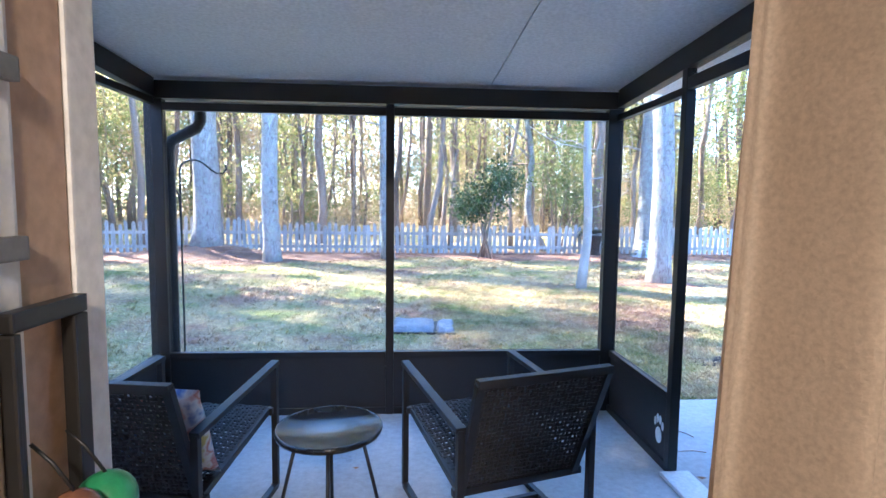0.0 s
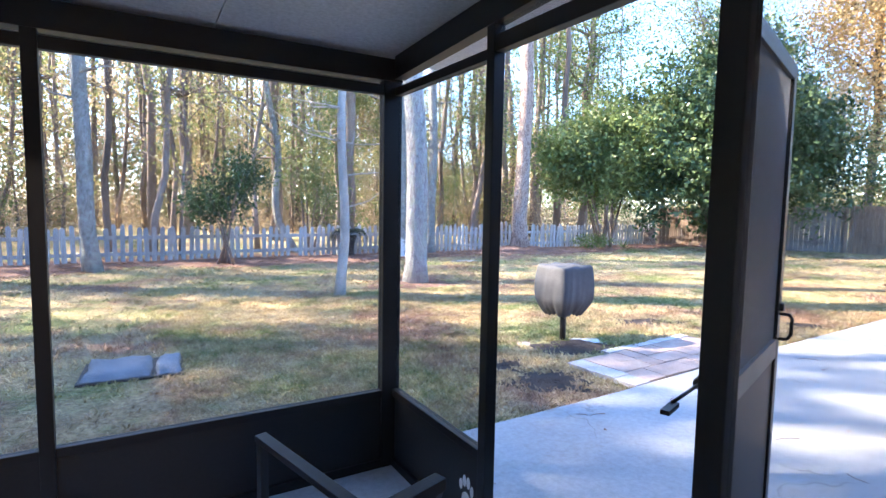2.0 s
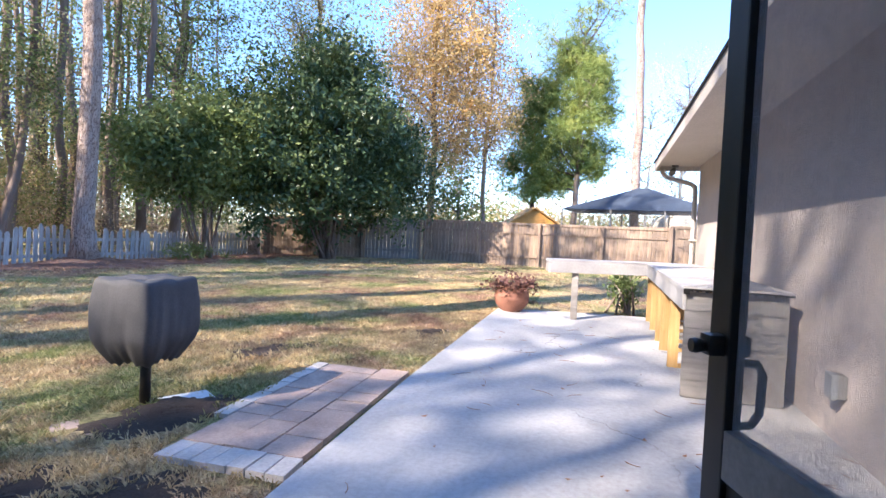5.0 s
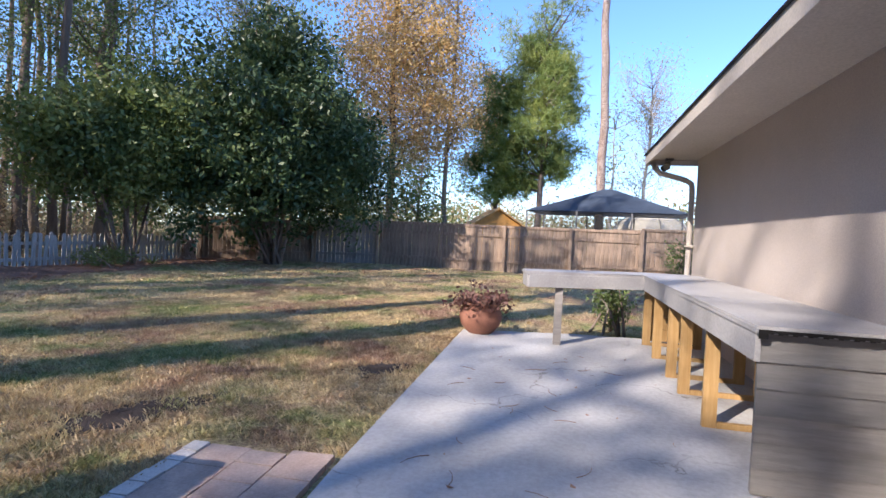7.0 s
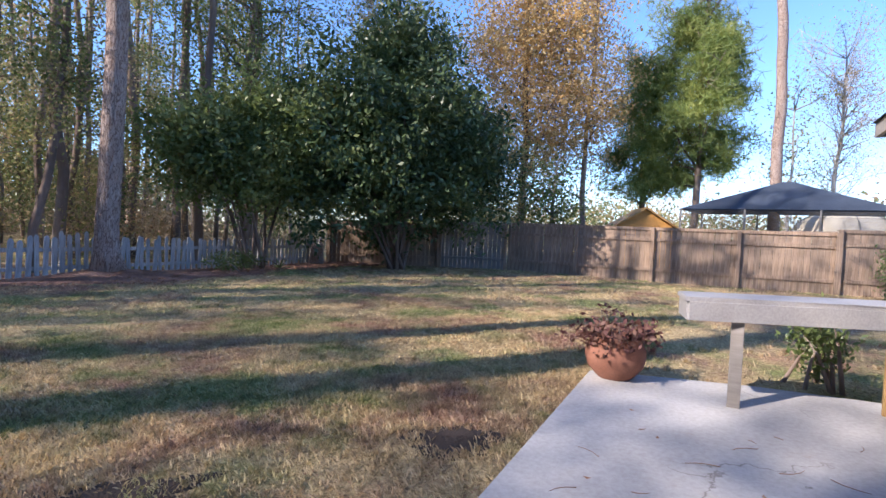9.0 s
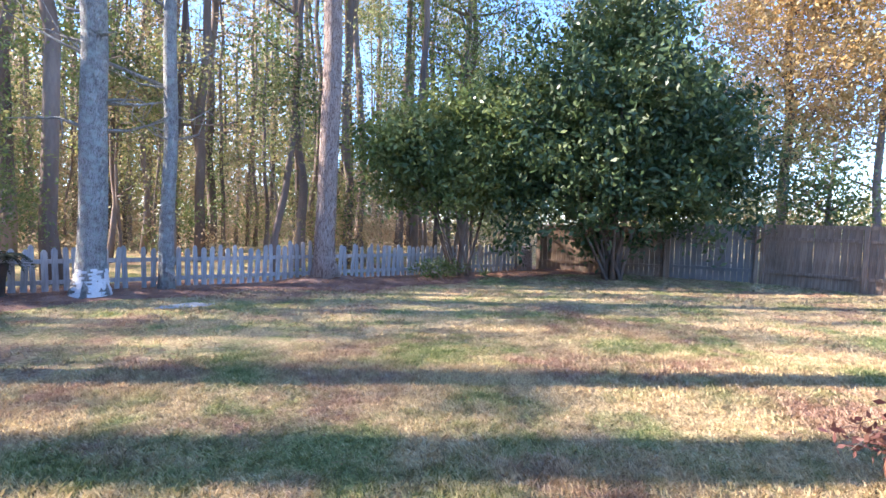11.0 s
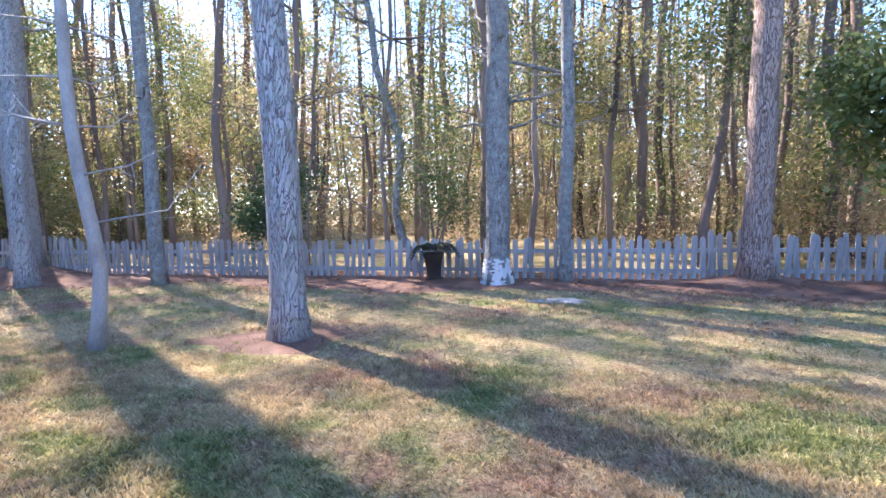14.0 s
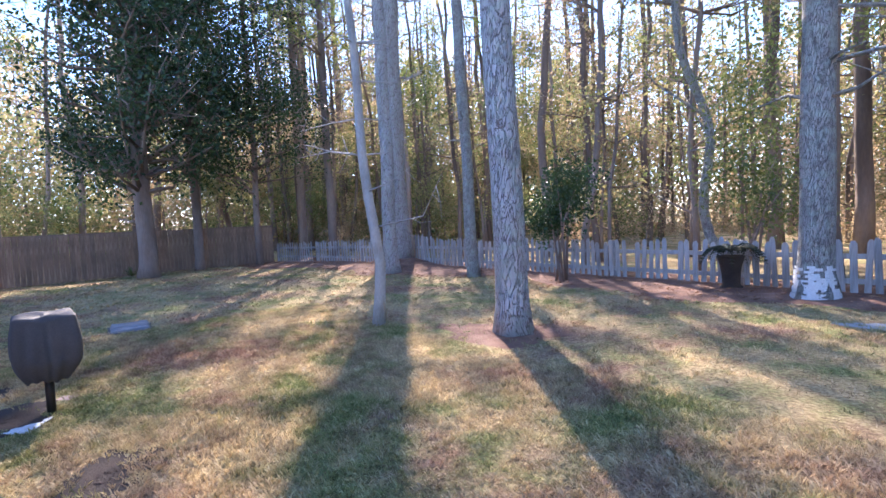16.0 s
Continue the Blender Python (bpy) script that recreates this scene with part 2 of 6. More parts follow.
M["light_leaf"] = leaf_material("light_evergreen_leaf", [(0.09, 0.14, 0.045), (0.19, 0.24, 0.08), (0.34, 0.37, 0.15)], 0.4, 0.35)
M["holly_leaf"] = leaf_material("dark_evergreen_leaf", [(0.026, 0.054, 0.023), (0.048, 0.092, 0.038), (0.08, 0.125, 0.05)], 0.4, 0.3)
M["woods_leaf"] = leaf_material("woods_leaf", [(0.07, 0.13, 0.05), (0.17, 0.23, 0.08), (0.31, 0.33, 0.13), (0.46, 0.42, 0.20), (0.44, 0.32, 0.18), (0.12, 0.18, 0.07)], 0.55, 0.5)
M["brush_leaf"] = leaf_material("brush_leaf", [(0.30, 0.19, 0.12), (0.52, 0.36, 0.22), (0.62, 0.49, 0.33), (0.34, 0.29, 0.16), (0.56, 0.35, 0.21)], 0.7, 0.5)
M["autumn_leaf"] = leaf_material("autumn_leaf", [(0.56, 0.33, 0.13), (0.68, 0.47, 0.20), (0.58, 0.45, 0.22), (0.48, 0.30, 0.16)], 0.6, 0.45)
M["sago_leaf"] = leaf_material("sago_leaf", [(0.012, 0.02, 0.01), (0.025, 0.035, 0.016), (0.05, 0.05, 0.025)], 0.75, 0.1)
M["table_gloss"] = two_scale("glossy_table_top", [(0.012, 0.012, 0.013), (0.02, 0.02, 0.021)], 3, 90, 0.2, 0.0, 0.05, 0.001)
M["needle"] = leaf_material("pine_needle", [(0.13, 0.20, 0.06), (0.28, 0.35, 0.10), (0.50, 0.51, 0.17)], 0.5, 0.4)
M["grass"] = blade_material()
M["straw"] = leaf_material("dry_straw", [(0.24, 0.12, 0.072), (0.35, 0.19, 0.12), (0.46, 0.29, 0.19), (0.18, 0.085, 0.055)], 0.8, 0.2)
M["fence_wood"] = wood_material("fence_wood", (0.22, 0.15, 0.10), (0.44, 0.33, 0.24))
M["grey_wood"] = wood_material("grey_gate_wood", (0.24, 0.22, 0.20), (0.40, 0.37, 0.34))
M["picket_paint"] = wood_material("weathered_white_picket", (0.34, 0.32, 0.30), (0.58, 0.57, 0.55))
M["new_wood"] = wood_material("new_pine_lumber", (0.42, 0.25, 0.09), (0.56, 0.37, 0.16), 0.7)
M["bar_paint"] = two_scale("bar_grey_paint", [(0.36, 0.34, 0.33), (0.46, 0.44, 0.43)], 2, 60, 0.55, 0.0, 0.15, 0.002)
M["siding_paint"] = wood_material("grey_siding", (0.24, 0.22, 0.20), (0.34, 0.315, 0.29), 0.7, (12, 1.2, 12))
M["terracotta"] = two_scale("terracotta", [(0.24, 0.10, 0.06), (0.34, 0.15, 0.095)], 5, 50, 0.8, 0.0, 0.3, 0.003)
M["plum_leaf"] = leaf_material("purple_leaf", [(0.10, 0.04, 0.05), (0.18, 0.07, 0.07), (0.24, 0.13, 0.09)], 0.6, 0.25)
M["paver"] = two_scale("paver_stone", [(0.40, 0.28, 0.22), (0.52, 0.38, 0.30), (0.34, 0.26, 0.22)], 3, 60, 0.9, 0.0, 0.5, 0.005)
M["white_brick"] = two_scale("pale_brick", [(0.50, 0.45, 0.40), (0.62, 0.57, 0.52)], 6, 60, 0.9, 0.0, 0.5, 0.005)
M["grill_cover"] = two_scale("grill_cover_cloth", [(0.055, 0.052, 0.054), (0.105, 0.10, 0.10)], 2.5, 90, 0.75, 0.0, 0.4, 0.004)
M["plastic_grey"] = two_scale("grey_plastic_sheet", [(0.17, 0.18, 0.195), (0.28, 0.29, 0.31)], 4, 60, 0.5, 0.0, 0.3, 0.004)
M["orange_wood"] = two_scale("orange_shed_wood", [(0.50, 0.24, 0.05), (0.60, 0.31, 0.08)], 2, 30, 0.7, 0.0, 0.2, 0.003)
M["white_splash"] = two_scale("white_splash", [(0.72, 0.72, 0.71), (0.82, 0.82, 0.81)], 5, 60, 0.7, 0.0, 0.3, 0.002)
M["canopy_blue"] = two_scale("blue_canopy_cloth", [(0.08, 0.105, 0.15), (0.12, 0.15, 0.21)], 1.5, 40, 0.7, 0.0, 0.2, 0.003)
M["cream"] = two_scale("cream_siding", [(0.52, 0.47, 0.37), (0.60, 0.55, 0.44)], 1, 30, 0.8, 0.0, 0.2, 0.003)
M["curtain"] = two_scale("curtain_cloth", [(0.50, 0.40, 0.30), (0.58, 0.47, 0.36)], 4, 200, 0.95, 0.0, 0.4, 0.002)
M["steel"] = two_scale("closer_steel", [(0.10, 0.10, 0.10), (0.16, 0.16, 0.16)], 8, 100, 0.3, 0.8, 0.1, 0.001)


def screen_material():
    """Insect screen: mostly see-through, with a fine dark weave."""
    m, nt, b = material("insect_screen", 0.6)
    b.inputs["Base Color"].default_value = (0.10, 0.10, 0.105, 1)
    t = nt.nodes.new("ShaderNodeBsdfTransparent")
    ms = nt.nodes.new("ShaderNodeMixShader")
    w = noise_tex(nt, world_coords(nt), 1.2, 3)
    r = ramp(nt, w, [(0.3, (0.13, 0.13, 0.13)), (0.7, (0.19, 0.19, 0.19))])
    nt.links.new(r, ms.inputs[0])
    nt.links.new(t.outputs[0], ms.inputs[1])
    nt.links.new(b.outputs[0], ms.inputs[2])
    nt.links.new(ms.outputs[0], nt.nodes["Material Output"].inputs["Surface"])
    return m


M["screen"] = screen_material()
M["screen_wire"] = two_scale("screen_wire", [(0.30, 0.30, 0.305), (0.40, 0.40, 0.405)], 2, 50, 0.6, 0.0, 0.0, 0.001)


# building blocks
def box(bm, x0, x1, y0, y1, z0, z1, m=None):
    v = [bm.verts.new((m @ Vector(p)) if m else p) for p in ((x0, y0, z0), (x1, y0, z0), (x1, y1, z0), (x0, y1, z0), (x0, y0, z1), (x1, y0, z1), (x1, y1, z1), (x0, y1, z1))]
    for f in ((0, 3, 2, 1), (4, 5, 6, 7), (0, 1, 5, 4), (1, 2, 6, 5), (2, 3, 7, 6), (3, 0, 4, 7)):
        bm.faces.new([v[i] for i in f])
    return bm


def rounded(x0, x1, y0, y1, z0, z1, r=0.004, m=None, seg=2):
    """A box with rounded edges, as a bmesh of its own."""
    bm = box(bmesh.new(), x0, x1, y0, y1, z0, z1, m)
    bmesh.ops.bevel(bm, geom=bm.edges[:], offset=r, segments=seg, affect="EDGES", profile=0.7)
    return bm


def tube(bm, pts, radii, sides=8, cap=True):
    """A tube along points with a radius at each."""
    pts = [Vector(p) for p in pts]
    rings, ref = [], None
    for i, p in enumerate(pts):
        d = (pts[min(i + 1, len(pts) - 1)] - pts[max(i - 1, 0)]).normalized()
        if ref is None:
            ref = d.cross(Vector((0, 0, 1)) if abs(d.z) < 0.9 else Vector((1, 0, 0))).normalized()
        u = (ref - d * ref.dot(d)).normalized()
        ref, w = u, d.cross(u)
        r = radii[i] if isinstance(radii, (list, tuple)) else radii
        rings.append([bm.verts.new(p + (u * math.cos(2 * math.pi * k / sides) + w * math.sin(2 * math.pi * k / sides)) * r) for k in range(sides)])
    for a, b in zip(rings, rings[1:]):
        for k in range(sides):
            f = bm.faces.new((a[k], a[(k + 1) % sides], b[(k + 1) % sides], b[k]))
            f.smooth = True
    if cap:
        bm.faces.new(rings[0][::-1])
        bm.faces.new(rings[-1])
    return bm


def lathe(bm, profile, centre=(0, 0), sides=24, wob=0.0):
    """A turned shape: profile of (radius, z)."""
    rings = []
    for r, z in profile:
        rings.append([bm.verts.new((centre[0] + r * math.cos(2 * math.pi * k / sides) * (1 + wob * math.sin(k * 1.7 + z * 9)), centre[1] + r * math.sin(2 * math.pi * k / sides) * (1 + wob * math.cos(k * 2.3 + z * 7)), z)) for k in range(sides)])
    for a, b in zip(rings, rings[1:]):
        for k in range(sides):
            f = bm.faces.new((a[k], a[(k + 1) % sides], b[(k + 1) % sides], b[k]))
            f.smooth = True
    bm.faces.new(rings[0][::-1])
    bm.faces.new(rings[-1])
    return bm


def finish(name, bm, mat):
    me = bpy.data.meshes.new(name)
    bmesh.ops.recalc_face_normals(bm, faces=bm.faces[:])
    bm.to_mesh(me)
    bm.free()
    me.materials.append(mat)
    return me


def part(name, bm, mat, parent=None, label=""):
    ob = new(name, finish(name, bm, mat))
    if parent is not None:
        ob.parent = parent
    if label:
        tagged(ob, label)
    return ob


def piece(name, mesh, parent, m):
    """One more object on a mesh that alike pieces share."""
    ob = new(name, mesh)
    ob.parent = parent
    ob.matrix_basis = m
    return ob


def thing(name, label, category, group="", at=(0, 0, 0), kind=""):
    ob = new(name)
    ob.location = at
    ob.empty_display_size = 0.1
    return tagged(ob, label, category, group, kind)


def quick_mesh(name, verts, faces, mat):
    """A large mesh straight from arrays; faces all have the same number of corners."""
    me = bpy.data.meshes.new(name)
    verts, faces = np.asarray(verts, np.float32), np.asarray(faces, np.int32)
    n, k = faces.shape
    me.vertices.add(len(verts))
    me.vertices.foreach_set("co", verts.ravel())
    me.loops.add(n * k)
    me.loops.foreach_set("vertex_index", faces.ravel())
    me.polygons.add(n)
    me.polygons.foreach_set("loop_start", np.arange(0, n * k, k, dtype=np.int32))
    me.update(calc_edges=True)
    me.materials.append(mat)
    return me


def unit(v):
    return v / np.maximum(np.linalg.norm(v, axis=1, keepdims=True), 1e-6)


def leaf_quads(centres, length, width, r, droop=0.2, upward=0.3):
    """A pointed leaf (a rhombus) at each centre, turned at random."""
    n = len(centres)
    d = unit(r.normal(size=(n, 3)) + np.array([0, 0, upward - droop]))
    s = unit(np.cross(d, r.normal(size=(n, 3))))
    l = (length * r.uniform(0.65, 1.3, (n, 1))).astype(float)
    w = l * width / length
    v = np.stack([centres - d * l / 2, centres + s * w / 2 - d * l * 0.05, centres + d * l / 2, centres - s * w / 2 - d * l * 0.05], 1).reshape(-1, 3)
    return v, np.arange(4 * n).reshape(-1, 4)


def crown_points(r, clumps, per, spread):
    """Leaf centres: gaussian clumps."""
    c = np.repeat(np.asarray(clumps, float), per, 0)
    return c + r.normal(size=c.shape) * spread


def blob_clumps(r, n, centre, size, hollow=0.55, lump=0.22):
    """Clump centres in the outer shell of an uneven ellipsoid."""
    d = unit(r.normal(size=(n, 3)))
    ph = r.uniform(0, 6.28, 6)
    a, e = np.arctan2(d[:, 1], d[:, 0]), d[:, 2]
    bumps = 1 + lump * (np.sin(3 * a + ph[0]) * np.cos(2.5 * e + ph[1]) + 0.6 * np.sin(5 * a + 4 * e + ph[2]) + 0.5 * np.sin(7 * e + ph[3] + 2 * a))
    rad = (hollow + (1 - hollow) * r.uniform(0, 1, n) ** 0.6) * bumps
    return np.asarray(centre) + d * rad[:, None] * np.asarray(size)
# ground: one sheet that reaches the horizon, with the mulch hump along the fence
FENCE_Y = 15.5


def ground_z(x, y):
    """Height of the lawn: nearly flat, a low hump of pine straw along the picket fence and round two trees."""
    z = -0.05 + 0.015 * np.sin(0.9 * x + 0.4) * np.cos(0.7 * y) + 0.006 * np.sin(2.7 * x) * np.sin(3.1 * y)
    near = np.clip((np.maximum(np.maximum(-1.9 - x, x - 10.5), np.maximum(1.0 - y, y - 4.4))) / 0.8, 0, 1)
    z = -0.05 + (z + 0.05) * near
    z = z + 0.05 * np.exp(-((y - (FENCE_Y - 0.4)) / 0.9) ** 2)
    z = z + 0.17 * np.exp(-(((x - 11.2) / 0.85) ** 2 + ((y - 14.85) / 0.7) ** 2))
    z = z + 0.26 * np.exp(-(((x + 5.2) / 1.2) ** 2 + ((y - 14.9) / 0.9) ** 2))
    return z


def grid_sheet(name, xs, ys, zf, mat, label, category, lift=0.0):
    X, Y = np.meshgrid(xs, ys)
    V = np.stack([X.ravel(), Y.ravel(), zf(X, Y).ravel() + lift], 1)
    nx, ny = len(xs), len(ys)
    i = (np.arange(ny - 1)[:, None] * nx + np.arange(nx - 1)[None]).ravel()
    F = np.stack([i, i + 1, i + nx + 1, i + nx], 1)
    me = quick_mesh(name, V, F, mat)
    me.polygons.foreach_set("use_smooth", np.ones(len(F), bool))
    return tagged(new(name, me), label, category, kind="structure")


xs = np.unique(np.concatenate([[-900, -300, -120, -60, -35], np.arange(-20, 26, 0.25), [32, 45, 70, 130, 300, 900]]))
ys = np.unique(np.concatenate([[-900, -300, -100, -40, -15], np.arange(-6, 20, 0.25), [24, 32, 45, 70, 130, 300, 900]]))
grid_sheet("ground", xs, ys, ground_z, M["lawn"], "patchy dormant lawn of green and straw grass", "lawn")


def bed_edge(x):
    """Front edge of the pine-straw bed along the fence."""
    return 13.85 + 0.35 * np.sin(0.8 * x + 1) + 0.2 * np.sin(2.1 * x) - 0.9 * np.exp(-((x + 4.5) / 2.5) ** 2) - 2.2 / (1 + np.exp((x + 7.5) / 0.8)) - 0.3 * np.exp(-((x - 11.2) / 1.0) ** 2)


bx = np.arange(-13.5, 21.0, 0.25)
bt = np.linspace(0, 1, 12)
BX, BT = np.meshgrid(bx, bt)
BY = bed_edge(BX) * (1 - BT) + (FENCE_Y + 1.2) * BT
BZ = ground_z(BX, BY) + 0.012 + 0.012 * np.sin(7 * BX) * np.sin(9 * BY)
BZ[0] = ground_z(BX[0], BY[0]) - 0.02
nb = len(bx)
bi = (np.arange(11)[:, None] * nb + np.arange(nb - 1)[None]).ravel()
bed = new("mulch_bed", quick_mesh("mulch_bed", np.stack([BX.ravel(), BY.ravel(), BZ.ravel()], 1), np.stack([bi, bi + 1, bi + nb + 1, bi + nb], 1), M["mulch"]))
tagged(bed, "red-brown pine straw bed along the picket fence", "mulch bed", kind="structure")


def flat_slab(name, pts, z0, z1, mat, r=0.012):
    bm = bmesh.new()
    lo = [bm.verts.new((x, y, z0)) for x, y in pts]
    hi = [bm.verts.new((x, y, z1)) for x, y in pts]
    bm.faces.new(lo[::-1])
    top = bm.faces.new(hi)
    for i in range(len(pts)):
        j = (i + 1) % len(pts)
        bm.faces.new((lo[i], lo[j], hi[j], hi[i]))
    bmesh.ops.bevel(bm, geom=list(top.edges), offset=r, segments=2, affect="EDGES")
    return bm


slab = new("patio_slab", finish("patio_slab", flat_slab("s", [(-1.75, 1.24), (10.36, 1.24), (10.26, 2.3), (10.18, 3.1), (9.84, 4.47), (5.6, 4.32), (3.5, 4.2), (-1.75, 4.12)], -0.14, 0.0, M["concrete"]), M["concrete"]))
tagged(slab, "pale weathered concrete patio slab with cracks", "patio", kind="structure")


# house: back wall with the doorway, eave, roof, and a plain room behind
def wall(name, boxes, mat, label):
    bm = bmesh.new()
    for b in boxes:
        box(bm, *b)
    return tagged(part(name, bm, mat), label, "wall", kind="structure")


DX0, DX1, DH, WY = -0.275, 0.62, 2.06, 1.25
EY, EX = 1.46, 11.2    # face and corner of the east wing
wall("wall_back", [(-9.0, DX0 - 0.04, 1.0, WY, -0.1, 2.62), (DX1 + 0.04, 1.8, 1.0, WY, -0.1, 2.62), (1.8, EX, 1.0, EY, -0.1, 2.62), (DX0 - 0.04, DX1 + 0.04, 1.0, WY, DH + 0.04, 2.62)], M["stucco"], "beige stucco back wall of the house")
wall("wall_end", [(EX - 0.22, EX, -7.0, 0.996, -0.1, 2.62)], M["stucco"], "beige stucco end wall of the house")
wall("wall_room_left", [(-2.6, -2.5, -3.0, 0.996, -0.06, 2.5)], M["inner_wall"], "plain beige inner wall")
wall("wall_room_right", [(2.5, 2.6, -3.0, 0.996, -0.06, 2.5)], M["inner_wall"], "plain beige inner wall")
wall("wall_room_back", [(-2.6, 2.6, -3.1, -3.0, -0.06, 2.5)], M["inner_wall"], "plain beige inner wall")
wall("floor_room", [(-2.6, 2.6, -3.1, 1.235, -0.08, -0.003)], M["inner_floor"], "brown room floor")
wall("ceiling_room", [(-2.6, 2.6, -3.1, 0.996, 2.5, 2.56)], M["ceiling"], "plain white room ceiling")
# eave and roof
bm = bmesh.new()
box(bm, 1.802, EX + 0.06, EY + 0.002, 2.12, 2.44, 2.47)
tagged(part("soffit", bm, M["soffit"]), "beige painted soffit boards under the eave", "soffit", kind="structure")
bm = rounded(1.80, EX + 0.10, 2.122, 2.155, 2.36, 2.50, 0.006)
tagged(part("fascia_board", bm, M["soffit"]), "beige fascia board along the eave", "fascia", kind="structure")
bm = rounded(EX + 0.064, EX + 0.088, -7.0, 2.12, 2.36, 2.50, 0.006)
tagged(part("fascia_board", bm, M["soffit"]), "beige fascia board along the end eave", "fascia", kind="structure")
bm = bmesh.new()
box(bm, EX + 0.002, EX + 0.06, -7.0, EY, 2.44, 2.47)
tagged(part("soffit", bm, M["soffit"]), "beige painted soffit boards under the end eave", "soffit", kind="structure")
bm = bmesh.new()
rv = [bm.verts.new(p) for p in ((1.75, 2.18, 2.505), (EX + 0.12, 2.18, 2.505), (EX + 0.12, -7.0, 2.505), (1.75, -7.0, 2.505), (1.75, -2.5, 4.4), (7.0, -2.5, 4.4))]
for f in ((0, 1, 5, 4), (1, 2, 5), (2, 3, 4, 5), (3, 0, 4), (3, 2, 1, 0)):
    bm.faces.new([rv[i] for i in f])
tagged(part("roof", bm, M["roof"]), "dark grey shingle roof of the house", "roof", kind="structure")
bm = bmesh.new()
rv = [bm.verts.new(p) for p in ((-9.5, 1.27, 2.64), (1.745, 1.27, 2.64), (1.745, -7.0, 2.64), (-9.5, -7.0, 2.64), (-9.5, -2.5, 4.4), (1.745, -2.5, 4.4))]
for f in ((0, 1, 5, 4), (1, 2, 5), (2, 3, 4, 5), (3, 0, 4), (3, 2, 1, 0)):
    bm.faces.new([rv[i] for i in f])
tagged(part("roof", bm, M["roof"]), "dark grey shingle roof of the house above the porch", "roof", kind="structure")
# downspout at the house corner
ds = thing("downspout", "beige metal gutter downspout at the house corner", "downspout", at=(EX - 0.04, EY + 0.02, 0))
bm = bmesh.new()
tube(bm, [(0.07, 0.56, 2.38), (0.07, 0.55, 2.33), (0.07, 0.48, 2.25), (0.07, 0.12, 2.15), (0.07, 0.045, 2.10), (0.07, 0.03, 2.02), (0.07, 0.03, 0.15), (0.1, 0.15, 0.04)], 0.04, 6)
part("pipe", bm, M["soffit"], ds)
bm = rounded(-0.01, 0.13, -0.04, 0.085, 1.2, 1.23, 0.003)
part("strap", bm, M["soffit"], ds)
fl = thing("floodlight", "small grey twin floodlight under the eave", "outdoor lamp", at=(EX - 0.05, 1.85, 2.44))
part("mount", rounded(-0.05, 0.05, -0.05, 0.05, -0.03, 0.0, 0.004), M["frame_edge"], fl)
for sx in (-1, 1):
    bm = tube(bmesh.new(), [(0, 0, -0.03), (sx * 0.06, 0.02, -0.07), (sx * 0.12, 0.05, -0.13)], [0.015, 0.03, 0.05], 10)
    part("lamp_head", bm, M["frame_edge"], fl)
ob_ = thing("outlet_box", "grey weatherproof outlet box on the stucco wall", "outlet box", at=(5.35, EY, 0.36))
part("body", rounded(-0.05, 0.05, 0, 0.05, -0.07, 0.07, 0.006), M["frame_edge"], ob_)
part("cover", rounded(-0.055, 0.055, 0.051, 0.085, -0.075, 0.075, 0.008), M["plastic_grey"], ob_, "grey hinged cover")

# screened porch
porch = thing("screen_enclosure", "dark bronze aluminium screen enclosure with kick panels", "screen porch")
PX0, PX1, PY = -1.43, 1.47, 4.0
T = 0.05


def member(name, *b, r=0.004, mat="black_metal", label=""):
    return part(name, rounded(*b, r), M[mat], porch, label)


CE0, CE1 = 2.17, 2.30


def ceil_z(y):
    """Underside of the sloping porch ceiling."""
    return CE0 + (CE1 - CE0) * (PY - y) / (PY - WY)


# corner and middle posts
member("post", PX1 - 0.04, PX1 + 0.06, PY, PY + 0.06, 0.0, 2.13)
member("post", PX0 - 0.09, PX0 + 0.02, PY, PY + 0.06, 0.0, 2.13)
member("post", -0.026, 0.026, PY - 0.004, PY + 0.05, 0.0, 2.13)
member("post", PX1 + 0.015, PX1 + 0.065, 3.14, 3.19, 0.0, 2.16)
member("door_jamb", PX1 + 0.015, PX1 + 0.065, 2.19, 2.262, 0.0, 2.2)
member("post", PX0 - 0.07, PX0 - 0.02, 2.6, 2.65, 0.0, 2.18)
member("post", PX1 + 0.015, PX1 + 0.065, WY + 0.004, WY + 0.05, 0.0, 2.27)
member("post", PX0 - 0.07, PX0 - 0.02, WY + 0.004, WY + 0.05, 0.0, 2.27)
# front beams and rails
member("beam", PX0 - 0.09, PX1 + 0.06, PY - 0.01, PY + 0.075, 2.035, 2.145)
member("rail", PX0 + 0.02, -0.026, PY + 0.004, PY + 0.045, 1.965, 2.015)
member("rail", 0.026, PX1 - 0.04, PY + 0.004, PY + 0.045, 1.965, 2.015)
for a, b in ((PX0 + 0.02, -0.026), (0.026, PX1 - 0.04)):
    member("kick_panel", a, b, PY + 0.018, PY + 0.03, 0.03, 0.385, r=0.002, mat="kick")
    member("rail", a, b, PY + 0.003, PY + 0.047, 0.385, 0.425)
    member("sill_rail", a, b, PY + 0.002, PY + 0.05, 0.0, 0.045)
    member("screen_panel", a, b, PY + 0.0245, PY + 0.0255, 0.425, 1.965, r=0.0002, mat="screen")
